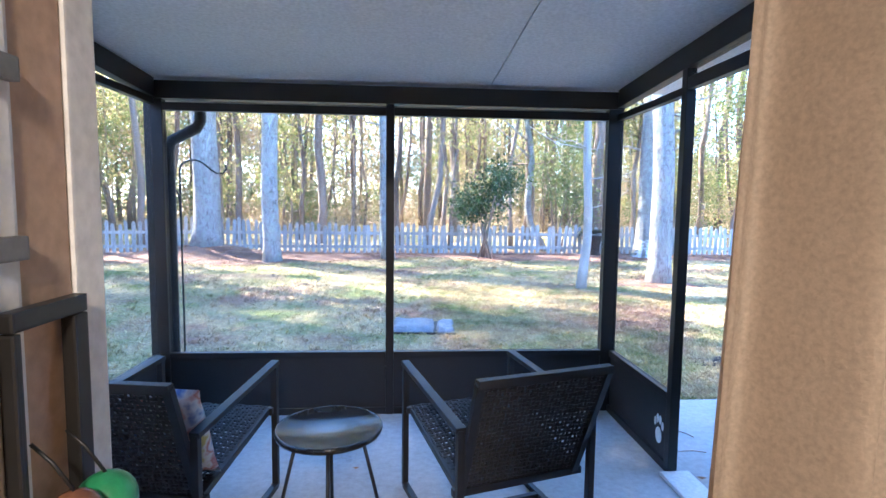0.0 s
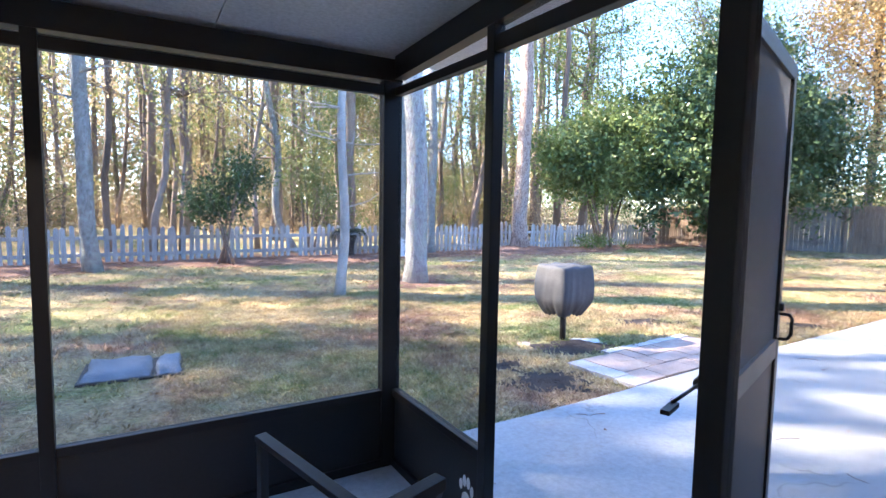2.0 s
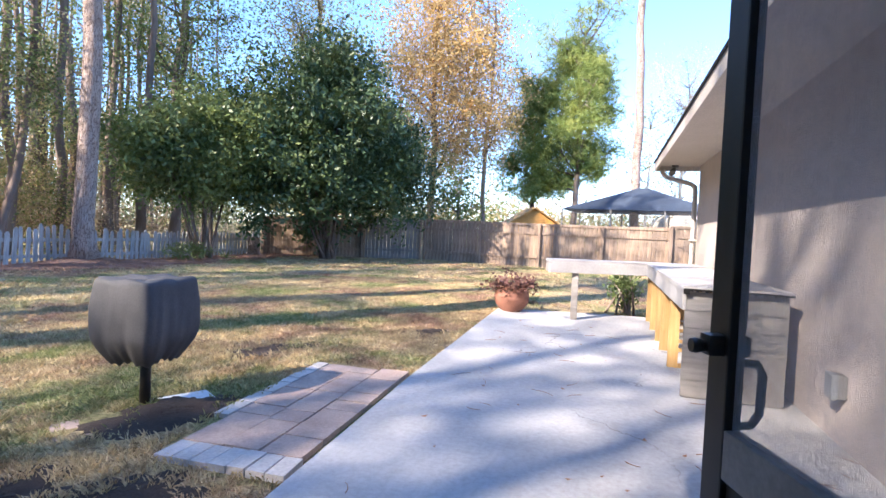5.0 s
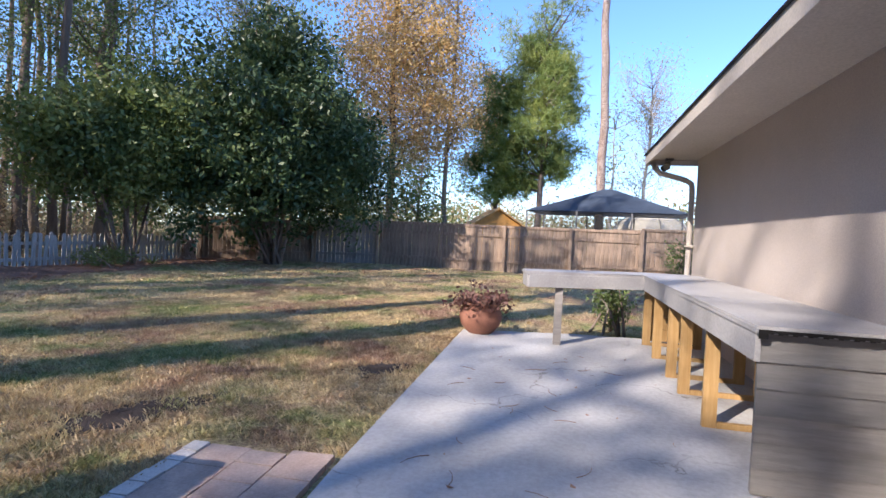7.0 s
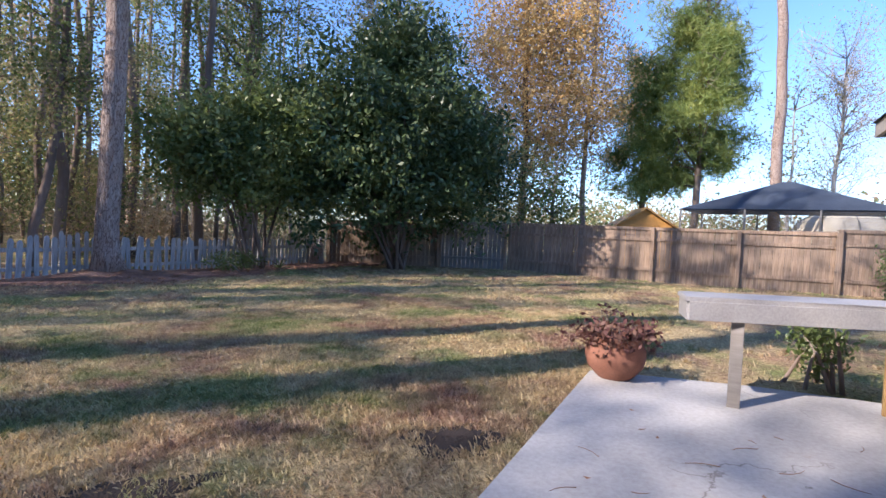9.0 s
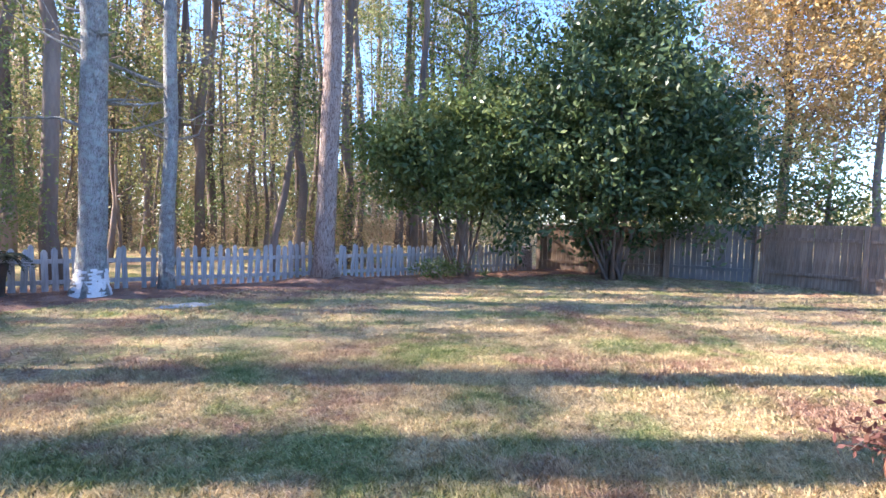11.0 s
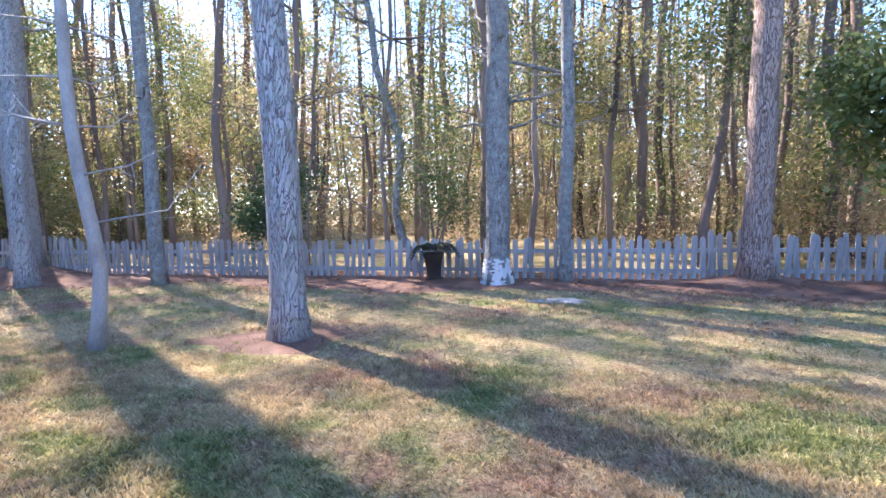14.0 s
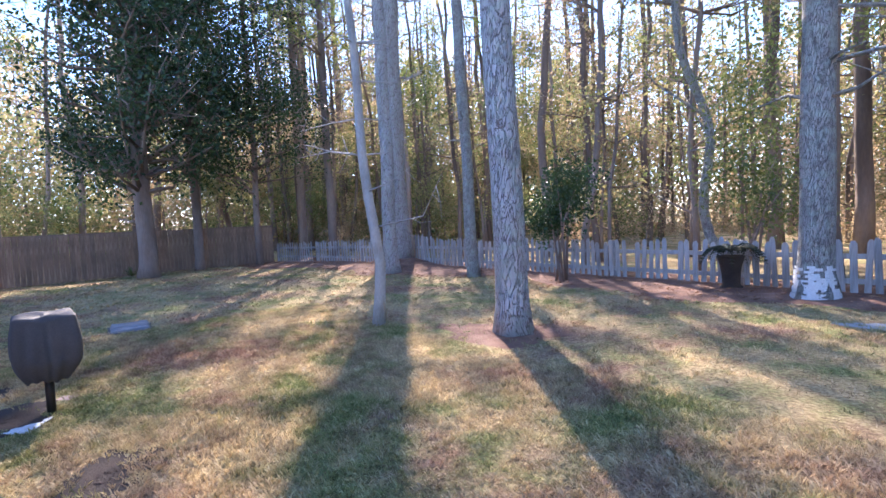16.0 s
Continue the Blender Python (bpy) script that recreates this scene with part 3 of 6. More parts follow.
# side beams that follow the slope
for x in (PX0 - 0.07, PX1 + 0.015):
    bm = bmesh.new()
    vs = [bm.verts.new(p) for xx in (x - 0.004, x + 0.054) for p in ((xx, PY - 0.01, CE0 - 0.125), (xx, WY, CE1 - 0.115), (xx, WY, CE1 - 0.002), (xx, PY - 0.01, CE0 - 0.012))]
    for f in ((0, 1, 2, 3), (7, 6, 5, 4), (0, 4, 5, 1), (1, 5, 6, 2), (2, 6, 7, 3), (3, 7, 4, 0)):
        bm.faces.new([vs[i] for i in f])
    part("beam", bm, M["black_metal"], porch)
# right side: panel between corner and door, door head
y0, y1 = 3.19, PY
member("kick_panel", PX1 + 0.034, PX1 + 0.046, y0, y1, 0.03, 0.385, r=0.002, mat="kick")
member("rail", PX1 + 0.018, PX1 + 0.062, y0, y1, 0.385, 0.425)
member("sill_rail", PX1 + 0.016, PX1 + 0.064, y0, y1, 0.0, 0.045)
member("rail", PX1 + 0.018, PX1 + 0.062, y0, y1, 1.965, 2.005)
member("screen_panel", PX1 + 0.0395, PX1 + 0.0405, y0, y1, 0.425, 1.965, r=0.0002, mat="screen")
member("door_header", PX1 + 0.018, PX1 + 0.062, 2.262, 3.14, 1.985, 2.045)
member("screen_panel", PX1 + 0.0395, PX1 + 0.0405, 2.262, 3.14, 2.045, 2.11, r=0.0002, mat="screen")
y0, y1 = WY + 0.05, 2.19
member("kick_panel", PX1 + 0.034, PX1 + 0.046, y0, y1, 0.03, 0.385, r=0.002, mat="kick")
member("rail", PX1 + 0.018, PX1 + 0.062, y0, y1, 0.385, 0.425)
member("sill_rail", PX1 + 0.016, PX1 + 0.064, y0, y1, 0.0, 0.045)
member("screen_panel", PX1 + 0.0395, PX1 + 0.0405, y0, y1, 0.425, 2.16, r=0.0002, mat="screen")
for y0, y1 in ((WY + 0.05, 2.6), (2.65, PY)):
    member("kick_panel", PX0 - 0.051, PX0 - 0.039, y0, y1, 0.03, 0.385, r=0.002, mat="kick")
    member("rail", PX0 - 0.067, PX0 - 0.023, y0, y1, 0.385, 0.425)
    member("sill_rail", PX0 - 0.069, PX0 - 0.021, y0, y1, 0.0, 0.045)
    member("screen_panel", PX0 - 0.0455, PX0 - 0.0445, y0, y1, 0.425, 2.05, r=0.0002, mat="screen")
    member("rail", PX0 - 0.067, PX0 - 0.023, y0, y1, 2.0, 2.04)
# ceiling of white insulated panels, with a joint
bm = bmesh.new()
for x0, x1 in ((PX0 - 0.15, 0.64), (0.646, PX1 + 0.42)):
    vs = [bm.verts.new(p) for z in (0, 0.075) for p in ((x0, WY + 0.002, CE1 + z), (x1, WY + 0.002, CE1 + z), (x1, PY + 0.12, ceil_z(PY + 0.12) + z), (x0, PY + 0.12, ceil_z(PY + 0.12) + z))]
    for f in ((0, 3, 2, 1), (4, 5, 6, 7), (0, 1, 5, 4), (1, 2, 6, 5), (2, 3, 7, 6), (3, 0, 4, 7)):
        bm.faces.new([vs[i] for i in f])
for x in (0.643,):
    vs = [bm.verts.new(p) for p in ((x - 0.05, WY + 0.01, CE1 + 0.03), (x + 0.05, WY + 0.01, CE1 + 0.03), (x + 0.05, PY + 0.11, ceil_z(PY + 0.11) + 0.03), (x - 0.05, PY + 0.11, ceil_z(PY + 0.11) + 0.03))]
    bm.faces.new(vs)
tagged(part("ceiling", bm, M["ceiling"]), "white insulated porch ceiling panels with a seam", "ceiling", kind="structure")
# gutter along the porch roof
gut = thing("gutter", "white gutter along the porch roof edge with a dark downspout", "gutter")
part("trough", rounded(PX0 - 0.15, PX1 + 0.10, PY + 0.125, PY + 0.22, 2.02, 2.16, 0.008), M["white_paint"], gut)
bm = tube(bmesh.new(), [(-1.24, PY + 0.17, 2.03), (-1.24, PY + 0.17, 1.93), (-1.26, PY + 0.16, 1.88), (-1.40, PY + 0.11, 1.79), (-1.42, PY + 0.105, 1.72), (-1.42, PY + 0.105, 0.25), (-1.42, PY + 0.2, 0.06)], 0.036, 6)
part("downspout_pipe", bm, M["black_metal"], gut, "dark bronze downspout")

# screen door, standing open outwards
door = thing("screen_door", "dark bronze screen door standing wide open", "screen door", at=(PX1 + 0.17, 2.335, 0.012))
door.rotation_euler = (0, 0, radians(18.3))
DW, DT = 1.06, 0.028


def dpart(name, *b, r=0.004, mat="black_metal", label=""):
    return part(name, rounded(*b, r), M[mat], door, label)


dpart("stile", 0.0, 0.06, -DT / 2, DT / 2, 0.0, 1.985)
latch_stile = dpart("stile", DW - 0.06, DW, -DT / 2, DT / 2, 0.0, 1.985)
dpart("top_rail", 0.06, DW - 0.06, -DT / 2, DT / 2, 1.925, 1.985)
dpart("middle_rail", 0.06, DW - 0.06, -DT / 2, DT / 2, 0.79, 0.87, mat="frame_edge")
dpart("bottom_rail", 0.06, DW - 0.06, -DT / 2, DT / 2, 0.0, 0.09)


def wire_mesh(x0, x1, z0, z1, pitch, d):
    """Woven insect screen: a grid of thin square wires, standing in the plane y = 0."""
    V, F_ = [], []

    def wire(p, q, s):
        o = len(V)
        for e in (p, q):
            for ca, cb in ((-1, -1), (1, -1), (1, 1), (-1, 1)):
                V.append((e[0] + (s[0] * ca) * d / 2, cb * d / 2, e[1] + (s[1] * ca) * d / 2))
        for i in range(4):
            j = (i + 1) % 4
            F_.append((o + i, o + j, o + 4 + j, o + 4 + i))

    jit = np.random.default_rng(12).uniform(-0.45, 0.45, 3000) * pitch
    for x in np.arange(x0, x1, pitch) + jit[:len(np.arange(x0, x1, pitch))]:
        wire((x, z0), (x, z1), (1, 0))
    for z in np.arange(z0, z1, pitch) + jit[-len(np.arange(z0, z1, pitch)):]:
        wire((x0, z), (x1, z), (0, 1))
    return quick_mesh("screen_panel", V, F_, M["screen_wire"])


new("screen_panel", wire_mesh(0.06, DW - 0.06, 0.87, 1.925, 0.0009, 0.00017)).parent = door
dpart("kick_panel", 0.06, DW - 0.06, -0.004, 0.004, 0.09, 0.79, r=0.002, mat="kick")
h = dpart("latch", DW - 0.05, DW - 0.016, -0.03, 0.04, 0.985, 1.02, r=0.008, mat="black_metal", label="black latch")
part("knob", tube(bmesh.new(), [(DW - 0.035, 0.035, 1.0), (DW - 0.035, 0.055, 1.0), (DW - 0.035, 0.063, 1.0)], [0.008, 0.013, 0.011], 10), M["black_metal"], h)
bm = tube(bmesh.new(), [(DW - 0.035, -0.014, 0.975), (DW - 0.035, -0.05, 0.972), (DW - 0.035, -0.06, 0.955), (DW - 0.035, -0.058, 0.89), (DW - 0.035, -0.045, 0.87), (DW - 0.035, -0.014, 0.867)], 0.007, 8)
part("pull_handle", bm, M["black_metal"], h)
cl = part("closer", tube(bmesh.new(), [(0.348, 0.048, 0.899), (0.345, 0.048, 0.898), (0.174, 0.064, 0.866), (0.171, 0.064, 0.866)], [0.012, 0.019, 0.019, 0.014], 12), M["steel"], door, "grey pneumatic door closer")
part("rod", tube(bmesh.new(), [(0.174, 0.064, 0.866), (0.012, 0.09, 0.848)], 0.0055, 8), M["steel"], cl)
part("bracket", rounded(0.325, 0.355, 0.013, 0.045, 0.885, 0.905, 0.003), M["black_metal"], cl)
part("bracket", rounded(-0.06, 0.03, 0.075, 0.1, 0.832, 0.846, 0.002), M["black_metal"], cl)

th = thing("threshold", "white aluminium threshold strip at the screen door", "threshold", at=(PX1 + 0.04, 2.71, 0.0))
part("strip", rounded(-0.07, 0.09, -0.43, 0.43, 0.0, 0.022, 0.01), M["white_paint"], th)


# trees
def tree_trunk(r, base, height, radius, lean=(0, 0), flare=1.35, sides=14, wobble=0.03, taper=0.55, step=0.5):
    """A tapered trunk with a flared foot and slight bends; returns its bmesh and its centre line."""
    n = max(6, int(height / step))
    pts, rad = [], []
    ph = r.uniform(0, 6.28, 4)
    for i in range(n + 1):
        f = i / n
        z = height * f
        wx = wobble * math.sin(z * 0.7 + ph[0]) + wobble * 0.5 * math.sin(z * 1.9 + ph[1])
        wy = wobble * math.sin(z * 0.6 + ph[2]) + wobble * 0.5 * math.sin(z * 1.7 + ph[3])
        g = min(1.0, z / 1.0)
        pts.append((wx * g + lean[0] * z, wy * g + lean[1] * z, z - 0.12))
        rad.append(radius * (1 - (1 - taper) * f) * (1 + (flare - 1) * math.exp(-z / 0.22)))
    bm = tube(bmesh.new(), pts, rad, sides)
    for v in bm.verts:
        a = math.atan2(v.co.y, v.co.x)
        k = math.exp(-max(0, v.co.z) / 0.3) * 0.14 * math.sin(5 * a + ph[0]) + 0.03 * math.sin(3 * a + v.co.z * 1.3 + ph[1])
        v.co.x += math.cos(a) * radius * k
        v.co.y += math.sin(a) * radius * k
    return bm, pts


def limbs(r, bm, pts, z0, z1, count, length, radius, up=0.25, twigs=2, sides=5):
    """Limbs with twigs, from points of a centre line; returns their tips."""
    tips = []
    P = np.array(pts)
    for k in range(count):
        z = r.uniform(z0, z1)
        i = int(np.argmin(abs(P[:, 2] - z)))
        p = Vector(P[i])
        a = r.uniform(0, 6.28)
        L = length * r.uniform(0.5, 1.15)
        d = Vector((math.cos(a), math.sin(a), up * r.uniform(0.2, 1.8))).normalized()
        q1 = p + d * L * 0.5 + Vector(r.normal(size=3) * 0.06 * L)
        q2 = p + d * L + Vector((0, 0, 0.12 * L)) + Vector(r.normal(size=3) * 0.1 * L)
        tube(bm, [p, q1, q2], [radius, radius * 0.6, radius * 0.2], sides)
        tips += [q2, q1 * 0.4 + q2 * 0.6]
        for _ in range(twigs):
            f = r.uniform(0.35, 0.95)
            s = p.lerp(q1, f * 2) if f < 0.5 else q1.lerp(q2, f * 2 - 1)
            e = s + Vector(r.normal(size=3) + np.array([d.x, d.y, 0.3]) * 0.8).normalized() * L * r.uniform(0.2, 0.45)
            tube(bm, [s, s.lerp(e, 0.5) + Vector(r.normal(size=3) * 0.03 * L), e], [radius * 0.35, radius * 0.22, radius * 0.1], 4)
            tips.append(e)
    return tips


def needle_tufts(r, tips, per, spread, length=0.2):
    """Pine tufts: thin needles bursting out of each tuft's middle."""
    c = crown_points(r, [tuple(t) for t in tips], per, spread)
    k = 7
    cc = np.repeat(c, k, 0)
    n = len(cc)
    d = unit(r.normal(size=(n, 3)) + np.array([0, 0, 0.25]))
    s = unit(np.cross(d, r.normal(size=(n, 3)))) * 0.016
    L = length * r.uniform(0.7, 1.2, (n, 1))
    v = np.stack([cc - s, cc + s, cc + d * L + s * 0.4, cc + d * L - s * 0.4], 1).reshape(-1, 3)
    return v, np.arange(4 * n).reshape(-1, 4)


def gz(x, y):
    return float(ground_z(np.array(x), np.array(y)))


def place_tree(name, label, xy, height, radius, bark, lean=(0, 0), seed=1, flare=1.4, dead=(3, 9, 8, 1.2), crown=None, taper=0.55, wobble=0.03, group=""):
    """A tree as one thing: trunk, bare limbs and a crown."""
    r = np.random.default_rng(seed)
    t = thing(name, label, "tree", group, at=(xy[0], xy[1], gz(*xy)))
    bm, pts = tree_trunk(r, (0, 0), height, radius, lean, flare, taper=taper, wobble=wobble)
    part("trunk", bm, M[bark], t)
    z0, z1, count, length = dead
    if count:
        bm = bmesh.new()
        limbs(r, bm, pts, z0, z1, count, length, radius * 0.18, 0.15, 3, 4)
        tagged(part("twigwork", bm, M[bark], t, "bare grey limbs and twigs"), kind="stuff")
    if crown in ("pine", "full pine"):
        full = crown == "full pine"
        bm = bmesh.new()
        tips = limbs(r, bm, pts, height * (0.45 if full else 0.68), height * 0.99, 34 if full else 26, height * 0.15, radius * 0.28, 0.3, 3, 4)
        tagged(part("branchwork", bm, M[bark], t), kind="stuff")
        v, f = needle_tufts(r, tips, 3 if full else 5, 0.28 if full else 0.30, 0.30 if full else 0.26)
        c = new("crown", quick_mesh("crown", v, f, M["needle"]))
        c.parent = t
    elif crown:
        kind, n, per, spread, size = crown
        bm = bmesh.new()
        tips = limbs(r, bm, pts, height * 0.24, height * 0.97, n, height * 0.27, radius * 0.3, 0.5, 3, 4)
        tagged(part("branchwork", bm, M[bark], t), kind="stuff")
        v, f = leaf_quads(crown_points(r, [tuple(x) for x in tips], per, spread), size, size * 0.55, r)
        c = new("crown", quick_mesh("crown", v, f, M[kind]))
        c.parent = t
    return t


pine = place_tree("pine_tree", "thick pine with flaking grey bark in the lawn", (4.97, 10.33), 20, 0.205, "pine_bark", (-0.022, 0.0), 11, 1.35, (5, 12, 5, 1.0), "pine")
crape = place_tree("slender_tree", "slender pale smooth-barked tree leaning in the lawn", (3.12, 9.42), 8.6, 0.08, "pale_bark", (0.02, -0.04), 12, 1.25, (1.6, 7.5, 26, 1.3), None, 0.35, 0.07)
painted = place_tree("pine_tree", "grey pine with white paint splashed on its foot", (6.72, 14.82), 19, 0.235, "grey_bark", (0.01, 0), 13, 1.5, (2.5, 10, 14, 1.3), "pine")
slim = place_tree("slender_tree", "slim dark grey tree before the picket fence", (7.97, 15.12), 13, 0.14, "grey_bark", (0.012, 0.01), 14, 1.2, (3, 10, 10, 1.6), ("woods_leaf", 10, 14, 0.35, 0.09))
mound = place_tree("pine_tree", "tall straight pine on a mound of pine straw", (11.17, 14.88), 21, 0.235, "red_bark", (0.012, 0), 15, 1.55, (5, 12, 5, 1.2), "pine")
place_tree("pine_tree", "pine with grey bark at the edge of the lawn", (-0.35, 14.1), 18, 0.15, "grey_bark", (-0.03, 0.0), 16, 1.3, (3, 10, 8, 1.2), "pine")
place_tree("pine_tree", "bluish grey pine at the edge of the lawn", (-3.12, 13.45), 19, 0.2, "pine_bark", (-0.015, 0), 17, 1.3, (4, 10, 6, 1.2), "pine")
place_tree("pine_tree", "big old pine on a mound of pine straw", (-5.2, 15.0), 22, 0.34, "pine_bark", (0.005, 0), 18, 1.3, (5, 12, 8, 1.5), "pine")
place_tree("evergreen_tree", "dark evergreen tree with a dense crown by the wooden fence", (-10.6, 8.3), 12, 0.30, "far_bark", (-0.02, 0), 19, 1.3, (1.5, 3, 2, 0.8), ("holly_leaf", 110, 46, 0.28, 0.15))
place_tree("evergreen_tree", "leaning dark evergreen tree by the wooden fence", (-12.0, 10.2), 13.5, 0.18, "far_bark", (-0.04, 0.0), 20, 1.2, (1.5, 3, 2, 0.8), ("holly_leaf", 90, 44, 0.28, 0.14))
place_tree("evergreen_tree", "thin dark evergreen tree by the wooden fence", (-12.4, 12.6), 11, 0.14, "far_bark", (0.0, 0.0), 21, 1.2, (1.5, 3, 2, 0.8), ("holly_leaf", 70, 40, 0.28, 0.13))
# added pines, set along the sun's direction so their high crowns dapple the patio
for k, (x, y, h) in enumerate(((-12.2, 15.8, 19), (-14.6, 15.4, 20), (-20.5, 20.5, 21))):
    place_tree("pine_tree", "tall pine with a full green crown, added behind the fence corner to dapple the patio", (x, y), h, 0.19, "far_bark", (0.0, 0.0), 22 + k, 1.25, (4, 9, 6, 1.4), "full pine")

place_tree("slender_tree", "crooked leaning grey tree behind the picket fence", (4.5, 16.9), 11, 0.11, "grey_bark", (-0.2, 0.02), 27, 1.25, (3, 10, 12, 1.6), ("woods_leaf", 8, 14, 0.25, 0.1), 0.45, 0.22)

# white paint on the foot of the grey pine
r_ = np.random.default_rng(3)
bm = bmesh.new()
for k in range(15):
    z = 0.0 + 0.033 * k
    for j in range(3):
        a = -1.5 + 0.85 * (j - 1) + r_.uniform(-0.3, 0.3)
        w = r_.uniform(0.34, 0.66) * (1 - 0.04 * k)
        rad = 0.235 * (1 + 0.5 * math.exp(-(z + 0.12) / 0.22)) + 0.03
        ring = [(rad * math.cos(a + w * s), rad * math.sin(a + w * s)) for s in (-1, -0.5, 0, 0.5, 1)]
        zl, zh = z - 0.018, z + r_.uniform(0.012, 0.03)
        lo = [bm.verts.new((x, y, zl)) for x, y in ring]
        hi = [bm.verts.new((x * 0.99, y * 0.99, zh)) for x, y in ring]
        for i in range(4):
            bm.faces.new((lo[i], lo[i + 1], hi[i + 1], hi[i]))
part("paint_splash", bm, M["white_splash"], painted, "flaking white paint")


# evergreen shrubs by the gate
def shrub(name, label, xy, clumps, per, spread, leaf, size, stems, seed, z_add=0.0, group=""):
    r = np.random.default_rng(seed)
    t = thing(name, label, "shrub", group, at=(xy[0], xy[1], gz(*xy)))
    top = np.concatenate([blob_clumps(r, n, c, s, 0.22, 0.34 if len(clumps) > 2 else 0.22) for n, c, s in clumps])
    for k in range(stems):
        a = r.uniform(0, 6.28)
        b = Vector((0.35 * math.cos(a) * r.uniform(0.2, 1), 0.35 * math.sin(a) * r.uniform(0.2, 1), -0.1))
        e = Vector(top[r.integers(len(top))])
        m = b.lerp(e, 0.5) + Vector((0, 0, 0.2 * e.z))
        rad = 0.02 + 0.02 * e.z * 0.35
        part("stem", tube(bmesh.new(), [b, b.lerp(m, 0.5), m, e], [rad, rad * 0.85, rad * 0.6, rad * 0.2], 7), M["far_bark"], t)
    v, f = leaf_quads(crown_points(r, top, per, spread), size, size * 0.45, r, 0.1, 0.35)
    v[:, 2] = np.maximum(v[:, 2], 0.03)
    c = new("foliage", quick_mesh("foliage", v, f, M[leaf]))
    c.parent = t
    return t


shrub("magnolia_tree", "large dark green magnolia with glossy leaves and many stems", (18.8, 12.6), [(620, (0, 0, 4.1), (2.7, 2.4, 3.0)), (240, (0.9, -1.5, 3.3), (1.8, 1.6, 2.0)), (160, (-0.1, 0.1, 6.6), (1.4, 1.3, 1.5)), (280, (-1.9, 1.1, 3.6), (1.8, 1.5, 2.2)), (150, (1.6, -0.7, 4.6), (1.5, 1.3, 1.9))], 52, 0.22, "magnolia_leaf", 0.19, 16, 31)
shrub("evergreen_shrub", "broad light green evergreen shrub beside the magnolia", (15.2, 15.0), [(420, (0.0, 0, 3.4), (2.4, 1.5, 1.6)), (260, (1.5, -0.3, 4.1), (1.7, 1.3, 1.5)), (150, (-1.5, 0.1, 2.9), (1.3, 1.0, 1.2)), (120, (0.4, -0.8, 2.6), (1.9, 0.8, 1.1))], 46, 0.2, "light_leaf", 0.16, 10, 32)


# woods behind the fences: far trunks, leaves and brush
def woods_area(r, n):
    """Places in the woods: behind the picket fence and round the far sides of the yard."""
    out = []
    while len(out) < n:
        x, y = r.uniform(-42, 34), r.uniform(FENCE_Y + 0.8, 46)
        if r.uniform() < 0.25:
            x, y = r.uniform(-47, -14.6), r.uniform(-4, 40)
        if x > 12 and y < 18.0:
            continue
        if x > 19 and y < 16.5 + (x - 19) * 0.9:
            continue
        out.append((x, y))
    return np.array(out)


rw = np.random.default_rng(41)
spots = woods_area(rw, 470)
dist = np.hypot(spots[:, 0] - 4, spots[:, 1] - 5)
spots = spots[np.argsort(dist)]
# four kinds of woods tree, built once and set many times
kinds = []
for k in range(5):
    r = np.random.default_rng(50 + k)
    h = (17, 20, 14, 18, 11)[k]
    bm, pts = tree_trunk(r, (0, 0), h, (0.13, 0.17, 0.085, 0.11, 0.06)[k], (r.uniform(-0.03, 0.03) * (1 + 2.5 * (k > 1)), r.uniform(-0.03, 0.03)), 1.25, 8, 0.10, 0.4, 1.2)
    trunk = finish("trunk", bm, M["far_bark"])
    bm = bmesh.new()
    tips = limbs(r, bm, pts, h * (0.5, 0.55, 0.2, 0.25, 0.15)[k], h, (14, 14, 20, 20, 18)[k], h * 0.14, 0.028, 0.35, 3, 4)
    branches = finish("branchwork", bm, M["far_bark"])
    if k in (0, 1):
        v, f = needle_tufts(r, tips, 4, 0.28, 0.28)
        crown = quick_mesh("crown", v, f, M["needle"])
    else:
        v, f = leaf_quads(crown_points(r, [tuple(t) for t in tips], 17, 0.20), 0.11, 0.06, r)
        crown = quick_mesh("crown", v, f, M["woods_leaf" if k != 3 else "brush_leaf"])
    kinds.append((trunk, branches, crown))
labels = ["tall straight pine in the woods behind the fence", "tall thick pine in the woods behind the fence", "thin leafy tree in the woods behind the fence", "bare-stemmed tree with brown leaves in the woods", "slender young tree in the woods behind the fence"]
NEAR = 125
# two pines added by hand, their crowns there to throw dappled shade on the patio
SHADE_PINES = [(-17.0, 12.4), (-15.5, 15.6)]
for i, (x, y) in enumerate(SHADE_PINES + [tuple(p) for p in spots[:NEAR]]):
    k = int(rw.integers(5)) if i >= len(SHADE_PINES) else i % 2
    t = thing("woods_tree", labels[k], "tree", "trees in the woods", at=(x, y, gz(x, y)))
    t.rotation_euler = (0, 0, rw.uniform(0, 6.28))
    s = rw.uniform(0.8, 1.2)
    t.scale = (s, s, s)
    for nm, me in zip(("trunk", "branchwork", "crown"), kinds[k]):
        o = new(nm, me)
        o.parent = t
        if nm == "branchwork":
            tagged(o, kind="stuff")
# the rest as one far wood
V, F, off = [], [], 0
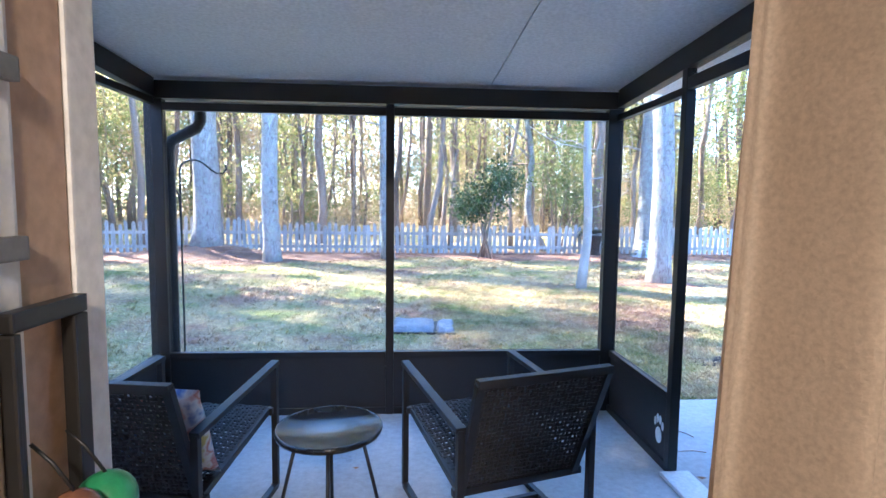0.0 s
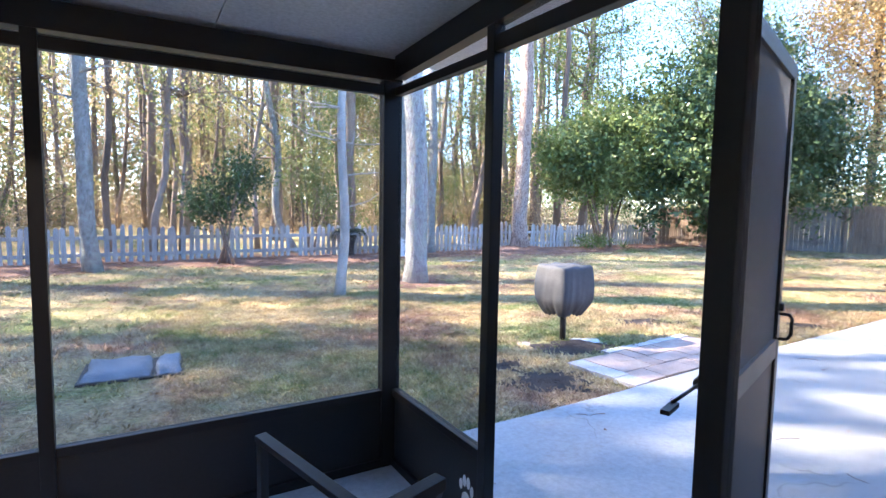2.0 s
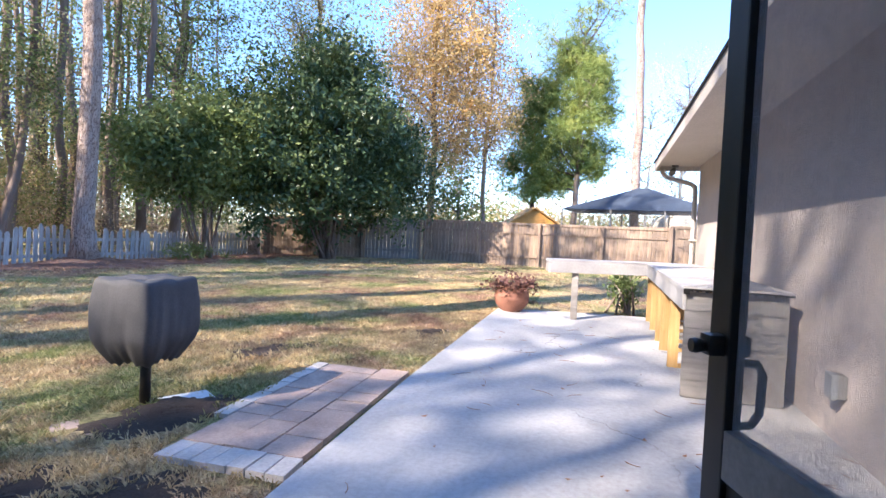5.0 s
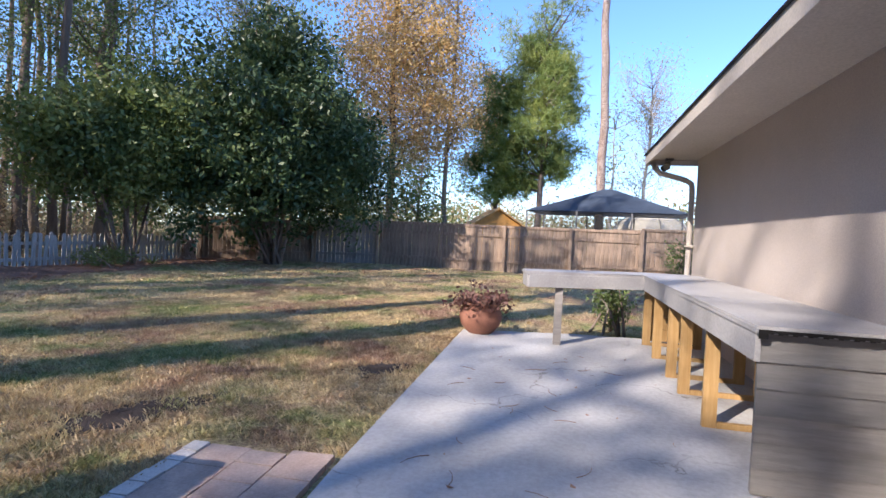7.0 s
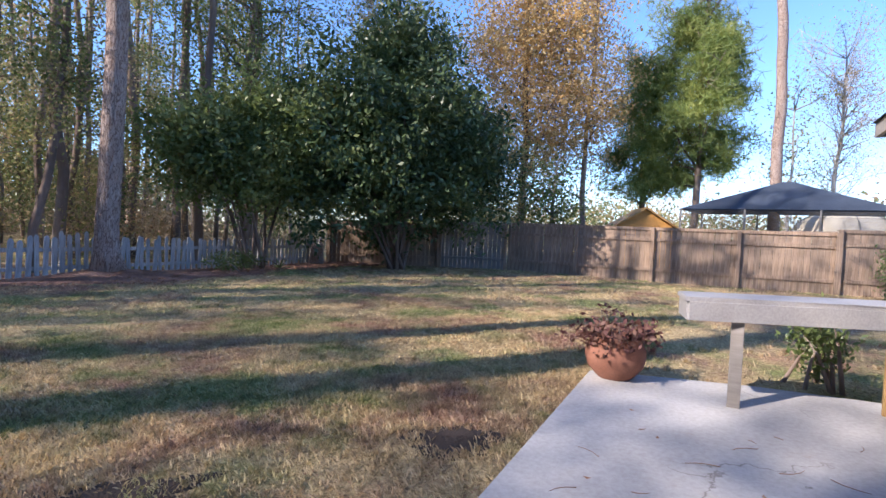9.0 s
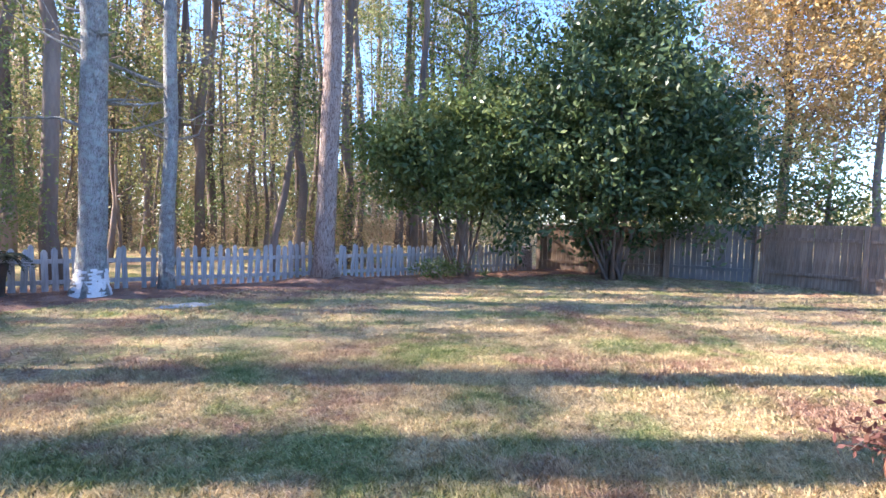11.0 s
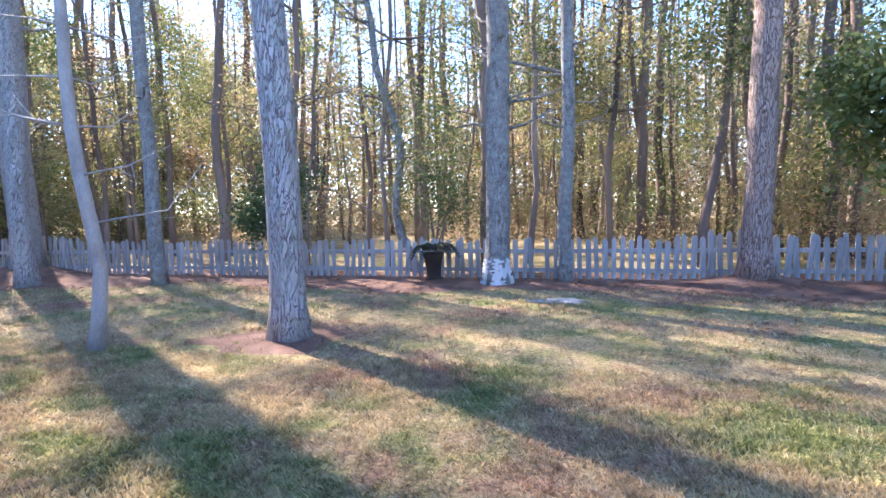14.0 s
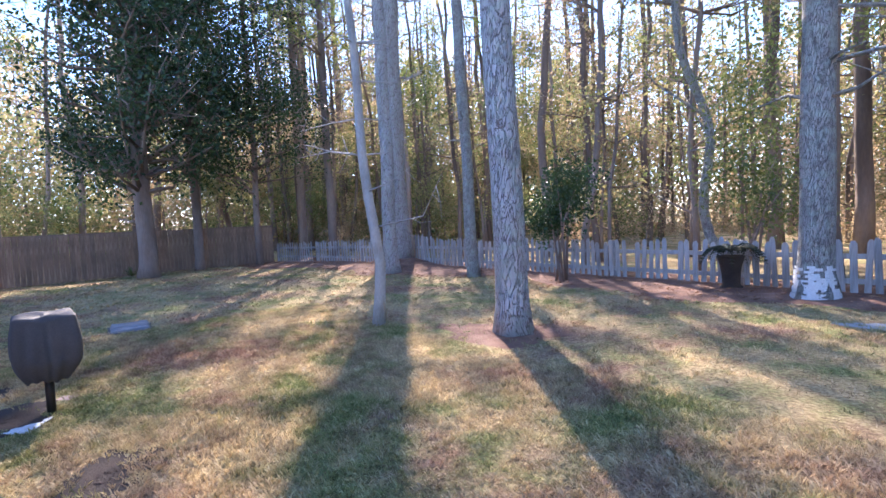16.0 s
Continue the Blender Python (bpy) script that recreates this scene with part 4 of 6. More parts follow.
for x, y in spots[NEAR::2]:
    r0, h = rw.uniform(0.06, 0.17), rw.uniform(12, 21)
    lx, ly = rw.normal(0, 0.02, 2)
    for j, z in enumerate((-0.2, h * 0.3, h * 0.65, h)):
        rr = r0 * (1.15, 0.9, 0.7, 0.35)[j]
        for a in range(6):
            V.append((x + lx * z + rr * math.cos(a * 1.0472) + 0.1 * math.sin(z + x), y + ly * z + rr * math.sin(a * 1.0472), z))
    for j in range(3):
        for a in range(6):
            b = (a + 1) % 6
            F.append((off + j * 6 + a, off + j * 6 + b, off + j * 6 + 6 + b, off + j * 6 + 6 + a))
    off += 24
tagged(new("far_trunks", quick_mesh("far_trunks", V, F, M["far_bark"])), "bare brown trunks deep in the woods", "woods", kind="stuff")


def leaf_mass(name, label, spots, zr, per, spread, size, mat, seed, count):
    """Loose leaves in clumps about the given places."""
    r = np.random.default_rng(seed)
    m = max(1, count // 34)
    heart = np.column_stack([spots[r.integers(len(spots), size=m)] + r.normal(0, 0.8, (m, 2)), r.uniform(0, 1, m) ** 1.5 * (zr[1] - zr[0]) + zr[0]])
    c = heart[r.integers(m, size=count)] + r.normal(0, 1, (count, 3)) * (0.75, 0.75, 0.7)
    c[:, 2] = np.maximum(c[:, 2], 0.15)
    keep = c[:, 1] > np.where(c[:, 0] > -13.6, FENCE_Y + 0.45, -9)
    keep &= ~((c[:, 0] > -13.9) & (c[:, 1] < FENCE_Y + 0.45))
    c = c[keep]
    p = crown_points(r, c, per, spread)
    v, f = leaf_quads(p, size, size * 0.6, r)
    v[:, 2] = np.maximum(v[:, 2], -0.02)
    return tagged(new(name, quick_mesh(name, v, f, M[mat])), label, "foliage", kind="stuff")


near_w, far_w = spots[:220], spots[120:]
leaf_mass("woods_foliage", "yellow-green leaves of the woods behind the fence", near_w, (1.2, 10), 64, 0.26, 0.095, "woods_leaf", 61, 2600)
leaf_mass("woods_foliage", "yellow-green leaves deep in the woods", far_w, (1.0, 15), 44, 0.5, 0.19, "woods_leaf", 62, 3600)
leaf_mass("woods_brush", "brown dry brush under the trees", near_w, (0.1, 3.0), 44, 0.30, 0.09, "brush_leaf", 63, 1700)
leaf_mass("woods_brush", "brown dry brush deep in the woods", far_w, (0.1, 8.0), 44, 0.6, 0.18, "brush_leaf", 64, 3200)

leaf_mass("woods_foliage", "high thin leaves of the far trees", spots[200:], (5.0, 18), 40, 0.6, 0.2, "woods_leaf", 59, 2000)
leaf_mass("woods_foliage", "dark evergreen leaves in the woods", near_w, (1.0, 7), 60, 0.24, 0.10, "light_leaf", 60, 1500)


def far_wall(name, label, centre, a0, a1, r0, r1, zr, count, size, mat, seed):
    """Leaves of far trees in an arc round the place, which close the horizon."""
    r = np.random.default_rng(seed)
    a, d = np.radians(r.uniform(a0, a1, count)), r.uniform(r0, r1, count)
    top = zr[1] * (0.75 + 0.25 * np.sin(a * 23 + seed) * np.sin(a * 9))
    z = zr[0] + (top - zr[0]) * r.uniform(0, 1, count) ** 1.1
    p = crown_points(r, np.column_stack([centre[0] + d * np.cos(a), centre[1] + d * np.sin(a), z]), 16, 1.0)
    v, f = leaf_quads(p, size, size * 0.65, r)
    v[:, 2] = np.maximum(v[:, 2], -0.05)
    return tagged(new(name, quick_mesh(name, v, f, M[mat])), label, "woods", kind="stuff")


far_wall("far_woods", "far brown and yellow trees that close the view", (4, 5), 64, 195, 46, 66, (0.0, 23), 7000, 0.38, "brush_leaf", 65)
far_wall("far_woods", "far green trees that close the view", (4, 5), 64, 195, 44, 64, (0.0, 20), 4400, 0.38, "woods_leaf", 66)
far_wall("far_woods", "dense trees beyond the wooden fence", (4, 5), 135, 200, 30, 44, (0.0, 13), 2200, 0.27, "woods_leaf", 71)
far_wall("far_woods", "far trees beyond the magnolia", (4, 5), 30, 66, 50, 64, (0.0, 9), 1700, 0.3, "woods_leaf", 70)
far_wall("far_woods", "far low green trees beyond the neighbours", (4, 5), -50, 32, 46, 60, (0.0, 4.2), 2200, 0.34, "woods_leaf", 67)
far_wall("far_woods", "far low brown trees beyond the neighbours", (4, 5), -50, 32, 48, 60, (0.0, 4.8), 1100, 0.32, "brush_leaf", 68)
far_wall("far_woods", "far trees behind the house", (4, 5), 195, 310, 60, 75, (0.0, 14), 900, 1.2, "woods_leaf", 69)


# neighbours' trees behind the wooden fence
def leafy_tree(name, label, xy, height, radius, bark, leaf, clumps, per, spread, size, seed, limbs_n=18, fine=False):
    r = np.random.default_rng(seed)
    t = thing(name, label, "tree", at=(xy[0], xy[1], gz(*xy)))
    bm, pts = tree_trunk(r, (0, 0), height, radius, (r.uniform(-0.02, 0.02), r.uniform(-0.02, 0.02)), 1.25, 9, 0.08, 0.3, 0.8)
    part("trunk", bm, M[bark], t)
    bm = bmesh.new()
    tips = limbs(r, bm, pts, height * 0.25, height, limbs_n, height * (0.24 if fine else 0.2), radius * (0.2 if fine else 0.35), 1.1 if fine else 0.7, 14 if fine else 5, 4)
    tagged(part("branchwork", bm, M[bark], t), kind="stuff")
    if clumps:
        c = np.concatenate([np.array([tuple(x) for x in tips])] + [blob_clumps(r, n, ce, s, 0.3, 0.3) for n, ce, s in clumps])
        v, f = leaf_quads(crown_points(r, c, per, spread), size, size * 0.6, r) if leaf != "needle" else needle_tufts(r, crown_points(r, c, max(1, per // 5), spread), 1, 0.05, size)
        new("crown", quick_mesh("crown", v, f, M[leaf])).parent = t
    return t


def pine_pads(seed, height, reach, n):
    """Flat pads of foliage at uneven places round the trunk of a pine, from a third of its height up."""
    r = np.random.default_rng(seed)
    out = []
    for k in range(n):
        f = (k + r.uniform(0, 1)) / n
        z, a = height * (0.33 + 0.63 * f), r.uniform(0, 6.28)
        d = reach * (1.0 - 0.75 * f ** 1.6) * r.uniform(0.25, 1.0)
        w = r.uniform(0.6, 1.15) * (1.0 - 0.35 * f)
        out.append((15, (d * math.cos(a), d * math.sin(a), z), (w, w, 0.5)))
    return out


leafy_tree("autumn_tree", "tall tree with orange and yellow autumn leaves", (29.0, 12.2), 16.5, 0.22, "far_bark", "autumn_leaf", [(840, (0, 0, 9.5), (3.3, 3.3, 7.2))], 40, 0.42, 0.15, 71, 24)
leafy_tree("autumn_tree", "tall thin tree with sparse rusty leaves", (31.0, 9.8), 14, 0.16, "far_bark", "autumn_leaf", [(260, (0, 0, 8.5), (2.2, 2.2, 5.0))], 34, 0.42, 0.14, 72, 20)
leafy_tree("pine_tree", "full green pine behind the wooden fence", (34.5, 4.9), 13.4, 0.22, "far_bark", "needle", pine_pads(73, 13.2, 3.2, 26), 60, 0.34, 0.34, 73, 26)
leafy_tree("pine_tree", "rounded green pine behind the wooden fence", (35.5, 7.6), 11.5, 0.2, "far_bark", "needle", pine_pads(74, 11.3, 2.8, 22), 60, 0.32, 0.32, 74, 22)
leafy_tree("bare_tree", "leafless grey tree with fine twigs behind the fence", (40.0, -1.6), 11.5, 0.16, "pale_bark", "brush_leaf", [(60, (0, 0, 7), (3.0, 3.0, 3.2))], 6, 0.5, 0.09, 75, 70, True)
leafy_tree("bare_tree", "thin tree with few pale yellow leaves behind the fence", (36.5, 0.6), 8.2, 0.12, "pale_bark", "woods_leaf", [(30, (0, 0, 5.5), (1.4, 1.4, 1.6))], 10, 0.4, 0.14, 76, 16)
leafy_tree("green_tree", "dense green tree behind the gate", (25.6, 12.8), 6.5, 0.14, "far_bark", "woods_leaf", [(300, (0, 0, 3.4), (2.6, 2.6, 3.2))], 30, 0.4, 0.11, 77, 14)
leafy_tree("green_tree", "dark green tree behind the wooden fence", (27.0, 10.0), 4.6, 0.12, "far_bark", "light_leaf", [(150, (0, 0, 2.4), (2.0, 2.0, 2.0))], 14, 0.35, 0.14, 78, 12)
leafy_tree("green_tree", "tall dark green tree behind the magnolia", (24.5, 17.0), 15, 0.2, "far_bark", "woods_leaf", [(500, (0, 0, 8.5), (3.2, 3.2, 6.0))], 34, 0.5, 0.12, 79, 22)
leafy_tree("green_tree", "tall green tree behind the shrubs", (19.5, 20.5), 15.5, 0.2, "far_bark", "light_leaf", [(420, (0, 0, 9.5), (3.2, 3.2, 5.8))], 34, 0.5, 0.12, 80, 22)
t = thing("tall_trunk", "tall bare pale pine trunk rising behind the fence", "tree", at=(34.0, 1.35, gz(34.0, 1.35)))
bm, _ = tree_trunk(np.random.default_rng(81), (0, 0), 24, 0.27, (0.012, 0.02), 1.2, 10, 0.06, 0.6, 1.0)
part("trunk", bm, M["red_bark"], t)

# shrubs in the woods' edge and small plants
shrub("leafy_shrub", "tall yellow-green leafy shrub behind the picket fence", (4.9, FENCE_Y + 1.3), [(90, (0, 0, 3.0), (1.2, 0.7, 1.9)), (50, (0.4, 0, 1.6), (0.9, 0.6, 0.9))], 34, 0.24, "light_leaf", 0.09, 5, 33)
shrub("evergreen_shrub", "small dark evergreen on thin stems before the picket fence", (2.2, 14.45), [(90, (0, 0, 1.65), (0.85, 0.6, 0.75)), (45, (0.4, -0.1, 2.1), (0.5, 0.4, 0.45)), (45, (-0.5, 0.1, 1.35), (0.5, 0.4, 0.4))], 26, 0.13, "holly_leaf", 0.09, 5, 34)
shrub("garden_bush", "small leafy green bush beside the patio", (10.75, 2.55), [(60, (0, 0, 0.42), (0.27, 0.27, 0.30))], 16, 0.06, "light_leaf", 0.07, 8, 35)
shrub("garden_bush", "leafy bush before the wooden fence", (21.4, -0.5), [(80, (0, 0, 0.8), (0.6, 0.6, 0.75))], 16, 0.10, "light_leaf", 0.09, 6, 36)
shrub("garden_bush", "low leafy plants under the shrubs", (14.2, 14.6), [(60, (0, 0, 0.28), (0.9, 0.4, 0.25))], 14, 0.08, "light_leaf", 0.09, 4, 37)


def spiky_plant(name, label, xy, n, length, width, seed, mat, z=0.0, up=0.6):
    """A rosette of long pointed leaves."""
    r = np.random.default_rng(seed)
    t = thing(name, label, "plant", at=(xy[0], xy[1], gz(*xy) + z))
    for k in range(n):
        a, tilt, L = r.uniform(0, 6.28), r.uniform(up * 0.5, up * 1.6), length * r.uniform(0.7, 1.1)
        bm = bmesh.new()
        prev = None
        for j in range(6):
            f = j / 5
            d = L * f
            zz = d * math.sin(tilt) - 0.35 * L * f * f * math.cos(tilt)
            rr = d * math.cos(tilt)
            w = width * (0.5 + 2 * f) * (1 - f) + 0.002
            c = Vector((math.cos(a) * rr, math.sin(a) * rr, zz))
            s = Vector((-math.sin(a), math.cos(a), 0)) * w
            cur = [bm.verts.new(c - s), bm.verts.new(c + Vector((0, 0, -w * 0.5))), bm.verts.new(c + s)]
            if prev:
                bm.faces.new((prev[0], prev[1], cur[1], cur[0]))
                bm.faces.new((prev[1], prev[2], cur[2], cur[1]))
            prev = cur
        part("leaf", bm, M[mat], t)
    return t


spiky_plant("yucca_plant", "yellow-green spiky yucca by the wooden fence", (-11.7, 7.9), 18, 0.55, 0.03, 38, "light_leaf", 0.02, 0.8)
spiky_plant("spiky_plant", "small green spiky plant under the shrubs", (15.8, 14.6), 16, 0.5, 0.025, 39, "light_leaf", 0.02, 0.7)

# dark planter with a drooping palm before the fence
pl = thing("pedestal_planter", "dark pedestal planter with a drooping sago palm", "planter", at=(5.4, 15.05, gz(5.4, 15.05)))
part("pedestal", lathe(bmesh.new(), [(0.02, -0.05), (0.19, -0.05), (0.18, 0.02), (0.14, 0.06), (0.15, 0.26), (0.17, 0.38), (0.2, 0.49), (0.21, 0.55), (0.18, 0.55), (0.02, 0.5)], sides=18, wob=0.03), M["dirt"], pl)
r_ = np.random.default_rng(40)
for k in range(22):
    a, L = k * 0.2856 * 2 + r_.uniform(-0.1, 0.1), r_.uniform(0.46, 0.62)
    pts = [Vector((math.cos(a) * L * f, math.sin(a) * L * f, 0.6 + 0.42 * L * math.sin(f * 2.4) - 0.34 * f * f)) for f in np.linspace(0, 1, 6)]
    bm = tube(bmesh.new(), pts, [0.007, 0.006, 0.005, 0.004, 0.003, 0.002], 4)
    for j in range(14):
        f = 0.15 + 0.06 * j
        p = pts[min(5, int(f * 5))].lerp(pts[min(5, int(f * 5) + 1)], f * 5 % 1)
        for s in (-1, 1):
            q = p + Vector((-math.sin(a) * s + math.cos(a) * 0.6, math.cos(a) * s + math.sin(a) * 0.6, -0.35)) * 0.19 * (1.15 - f)
            bm.faces.new([bm.verts.new(p + Vector((0, 0, 0.004))), bm.verts.new(q), bm.verts.new(p + Vector((math.cos(a), math.sin(a), 0)) * 0.055)])
    part("frond", bm, M["sago_leaf"], pl)

# stump-like terracotta post under the magnolia
st = thing("tree_stump", "short pale cut tree stump under the shrubs", "stump", at=(18.0, 15.2, gz(18.0, 15.2)))
part("trunk", lathe(bmesh.new(), [(0.27, -0.1), (0.235, 0.05), (0.21, 0.2), (0.2, 0.5), (0.195, 0.62), (0.17, 0.655), (0.03, 0.66)], sides=20, wob=0.04), M["red_bark"], st)


# picket fence
def plank_mesh(name, w, t, h, mat, top="point", seed=0):
    """One upright board, standing on z = 0, with a shaped top."""
    bm = bmesh.new()
    if top == "point":
        prof = [(-w / 2, 0), (w / 2, 0), (w / 2, h - 0.05), (w * 0.18, h), (-w * 0.18, h), (-w / 2, h - 0.05)]
    else:
        prof = [(-w / 2, 0), (w / 2, 0), (w / 2, h - 0.015), (w / 2 - 0.012, h), (-w / 2 + 0.012, h), (-w / 2, h - 0.015)]
    a = [bm.verts.new((x, -t / 2, z)) for x, z in prof]
    b = [bm.verts.new((x, t / 2, z)) for x, z in prof]
    bm.faces.new(a)
    bm.faces.new(b[::-1])
    for i in range(6):
        j = (i + 1) % 6
        bm.faces.new((a[j], a[i], b[i], b[j]))
    return finish(name, bm, M[mat])


pickets = [plank_mesh("picket", 0.085 + 0.006 * k, 0.02, 0.86 - 0.02 * k, "picket_paint") for k in range(4)]
picket_post = finish("post", rounded(-0.045, 0.045, -0.045, 0.045, -0.1, 0.8, 0.006), M["picket_paint"])
picket_fence = thing("picket_fence", "weathered white wooden picket fence at the back of the yard", "fence")
rf = np.random.default_rng(5)
X0, X1 = -13.3, 18.6


def fence_y(x):
    return FENCE_Y + 0.05 * math.sin(0.5 * x) - 0.24 * max(0.0, -5.5 - x)


# wooden privacy fence: boards, posts and rails between points of the plan
boards = [plank_mesh("board", 0.142, 0.018, 1.0, "fence_wood", "dog") for k in range(2)]
grey_boards = plank_mesh("board", 0.142, 0.02, 1.0, "grey_wood", "dog")
fence_post = finish("post", rounded(-0.05, 0.05, -0.05, 0.05, -0.1, 1.0, 0.006), M["fence_wood"])


def privacy_run(fence, a, b, h0, h1, board, step=2.1, inner=1, posts=True):
    """A straight run of boards from a to b; inner: which side the rails and posts stand on."""
    a, b = Vector((*a, 0)), Vector((*b, 0))
    L = (b - a).length
    d = (b - a) / L
    ang = math.atan2(d.y, d.x)
    nrm = Vector((-d.y, d.x, 0)) * inner
    n = int(L / 0.148)
    for k in range(n):
        p = a + d * (k + 0.5) * L / n
        h = h0 + (h1 - h0) * k / n + rf.uniform(-0.008, 0.008)
        piece("board", board if not isinstance(board, list) else board[k % len(board)], fence, Matrix.Translation((p.x, p.y, gz(p.x, p.y) - 0.02)) @ Matrix.Rotation(ang, 4, "Z") @ Matrix.Rotation(rf.uniform(-0.006, 0.006), 4, "Y") @ Matrix.Diagonal((1, 1, h, 1)))
    for z in (0.22, 0.78, 0.985):
        bm = rounded(0, L, -0.019, 0.019, -0.045, 0.045, 0.004)
        ob = part("rail", bm, M["fence_wood"] if isinstance(board, list) else M["grey_wood"], fence)
        c = a + nrm * 0.03
        ob.matrix_basis = Matrix.Translation((c.x, c.y, z * (h0 + h1) / 2 - 0.05)) @ Matrix.Rotation(ang, 4, "Z")
    if posts:
        m = max(1, round(L / step))
        for k in range(m + 1):
            p = a + d * L * k / m + nrm * 0.10
            piece("post", fence_post, fence, Matrix.Translation((p.x, p.y, gz(p.x, p.y))) @ Matrix.Rotation(ang, 4, "Z") @ Matrix.Diagonal((1, 1, (h0 + h1) / 2 + 0.01, 1)))


# bar along the house wall, with an arm that turns out over the patio
bar = thing("outdoor_bar", "long grey outdoor bar counter on pine lumber legs", "bar counter")
TOPZ = 0.85
bar_top = flat_slab("t", [(5.95, 1.56), (5.95, 2.30), (9.75, 2.30), (9.17, 3.63), (9.62, 3.72), (10.33, 2.15), (10.33, 1.56)][::-1], TOPZ - 0.035, TOPZ, M["bar_paint"], 0.008)
part("counter_top", bar_top, M["bar_paint"], bar, "grey-painted counter top")


def apron(a, b, w=0.028, z0=0.67, z1=TOPZ - 0.035, label=""):
    a, b = Vector((*a, 0)), Vector((*b, 0))
    L = (b - a).length
    ob = part("apron", rounded(0, L, 0, w, z0, z1, 0.004), M["bar_paint"], bar)
    ob.matrix_basis = Matrix.Translation(a) @ Matrix.Rotation(math.atan2(b.y - a.y, b.x - a.x), 4, "Z")
    return ob


apron((5.98, 2.265), (9.76, 2.265))
apron((9.76, 2.255), (9.20, 3.61))
apron((9.20, 3.595), (9.58, 3.675))
apron((9.66, 3.64), (10.29, 2.2))
post_m = rounded(9.36, 9.45, 3.22, 3.31, 0.0, 0.67, 0.005)
part("post", post_m, M["siding_paint"], bar, "grey-painted post")
for x in (7.0, 7.79, 8.32, 9.12, 9.86):
    u = "leg_frame"
    lf = part(u, rounded(x - 0.02, x + 0.02, 2.17, 2.26, 0.0, 0.815, 0.004), M["new_wood"], bar, "new pine lumber leg frame")
    part("rear_upright", rounded(x - 0.02, x + 0.02, 1.60, 1.69, 0.04, 0.815, 0.004), M["new_wood"], lf)
    part("foot_rail", rounded(x - 0.021, x + 0.021, 1.60, 2.168, 0.0, 0.039, 0.004), M["new_wood"], lf)
    part("top_rail", rounded(x - 0.021, x + 0.021, 1.692, 2.168, 0.72, 0.81, 0.004), M["new_wood"], lf)
for k in range(5):
    part("wood_panel", rounded(9.885, 9.905, 1.60, 2.165, 0.05 + 0.15 * k, 0.197 + 0.15 * k, 0.003), M["new_wood"], bar, "pine board")
end = part("end_frame", rounded(6.01, 6.05, 1.60, 2.26, 0.0, 0.05, 0.004), M["siding_paint"], bar)
for y in (1.60, 2.21):
    part("end_stud", rounded(6.011, 6.049, y, y + 0.05, 0.05, 0.81, 0.004), M["siding_paint"], end)
for k in range(6):
    bm = bmesh.new()
    z = 0.01 + 0.132 * k
    vs = [bm.verts.new(p) for y in (1.58, 2.27) for p in ((6.008, y, z), (5.985, y, z), (5.997, y, z + 0.137), (6.008, y, z + 0.137))]
    for f in ((0, 1, 2, 3), (7, 6, 5, 4), (0, 4, 5, 1), (1, 5, 6, 2), (2, 6, 7, 3), (3, 7, 4, 0)):
        bm.faces.new([vs[i] for i in f])
    part("siding_board", bm, M["siding_paint"], end)
bm = bmesh.new()
for k in range(34):
    y = 1.57 + 0.0212 * k
    box(bm, 5.942, 5.949, y, y + 0.0212, TOPZ - 0.030 - (0.03 if k > 31 else 0.004 * (k * 7 % 3)), TOPZ - 0.016)
part("black_trim", bm, M["black_metal"], bar, "torn black edge trim")

# flower pot
pot = thing("flower_pot", "round terracotta pot at the patio corner with a purple plant", "flower pot", at=(9.72, 4.22, 0.0))
pot.scale = (1.1, 1.1, 1.05)
part("pot", lathe(bmesh.new(), [(0.03, 0.0), (0.13, 0.0), (0.155, 0.02), (0.22, 0.1), (0.245, 0.19), (0.235, 0.27), (0.205, 0.33), (0.215, 0.345), (0.225, 0.365), (0.205, 0.37), (0.185, 0.34), (0.05, 0.33)], sides=28, wob=0.01), M["terracotta"], pot)
r_ = np.random.default_rng(43)
bm = bmesh.new()
tips = []
for k in range(40):
    a, s = r_.uniform(0, 6.28), r_.uniform(0.1, 0.34)
    p = Vector((0.1 * math.cos(a), 0.1 * math.sin(a), 0.33))
    q = p + Vector((s * math.cos(a) * 0.5, s * math.sin(a) * 0.5, r_.uniform(0.02, 0.16)))
    e = p + Vector((s * math.cos(a), s * math.sin(a), r_.uniform(-0.08, 0.14)))
    tube(bm, [p, q, e], [0.004, 0.003, 0.002], 4)
    tips += [e, q, q.lerp(e, 0.5)]
for k in range(5):
    p = Vector((r_.uniform(-0.1, 0.15), r_.uniform(-0.1, 0.1), 0.33))
    tube(bm, [p, p + Vector((0.05, 0.02, 0.14)), p + Vector((r_.uniform(-0.05, 0.2), 0.03, 0.26))], [0.004, 0.003, 0.002], 4)
    tips.append(p + Vector((0.08, 0.03, 0.24)))
part("stems", bm, M["far_bark"], pot)
v, f = leaf_quads(crown_points(r_, [tuple(x) for x in tips], 7, 0.03), 0.055, 0.03, r_)
new("leaves", quick_mesh("leaves", v, f, M["plum_leaf"])).parent = pot

# grill under its cover
grill = thing("covered_grill", "pedestal grill under a sagging grey-brown cloth cover", "grill", at=(4.33, 5.68, -0.05))
grill.scale = (0.93, 0.93, 0.98)
grill.rotation_euler = (0, 0, radians(3))
part("post", tube(bmesh.new(), [(0, 0, -0.1), (0, 0, 0.42)], 0.036, 14), M["black_metal"], grill)
part("firebox", rounded(-0.18, 0.18, -0.16, 0.16, 0.36, 0.74, 0.03), M["black_metal"], grill)


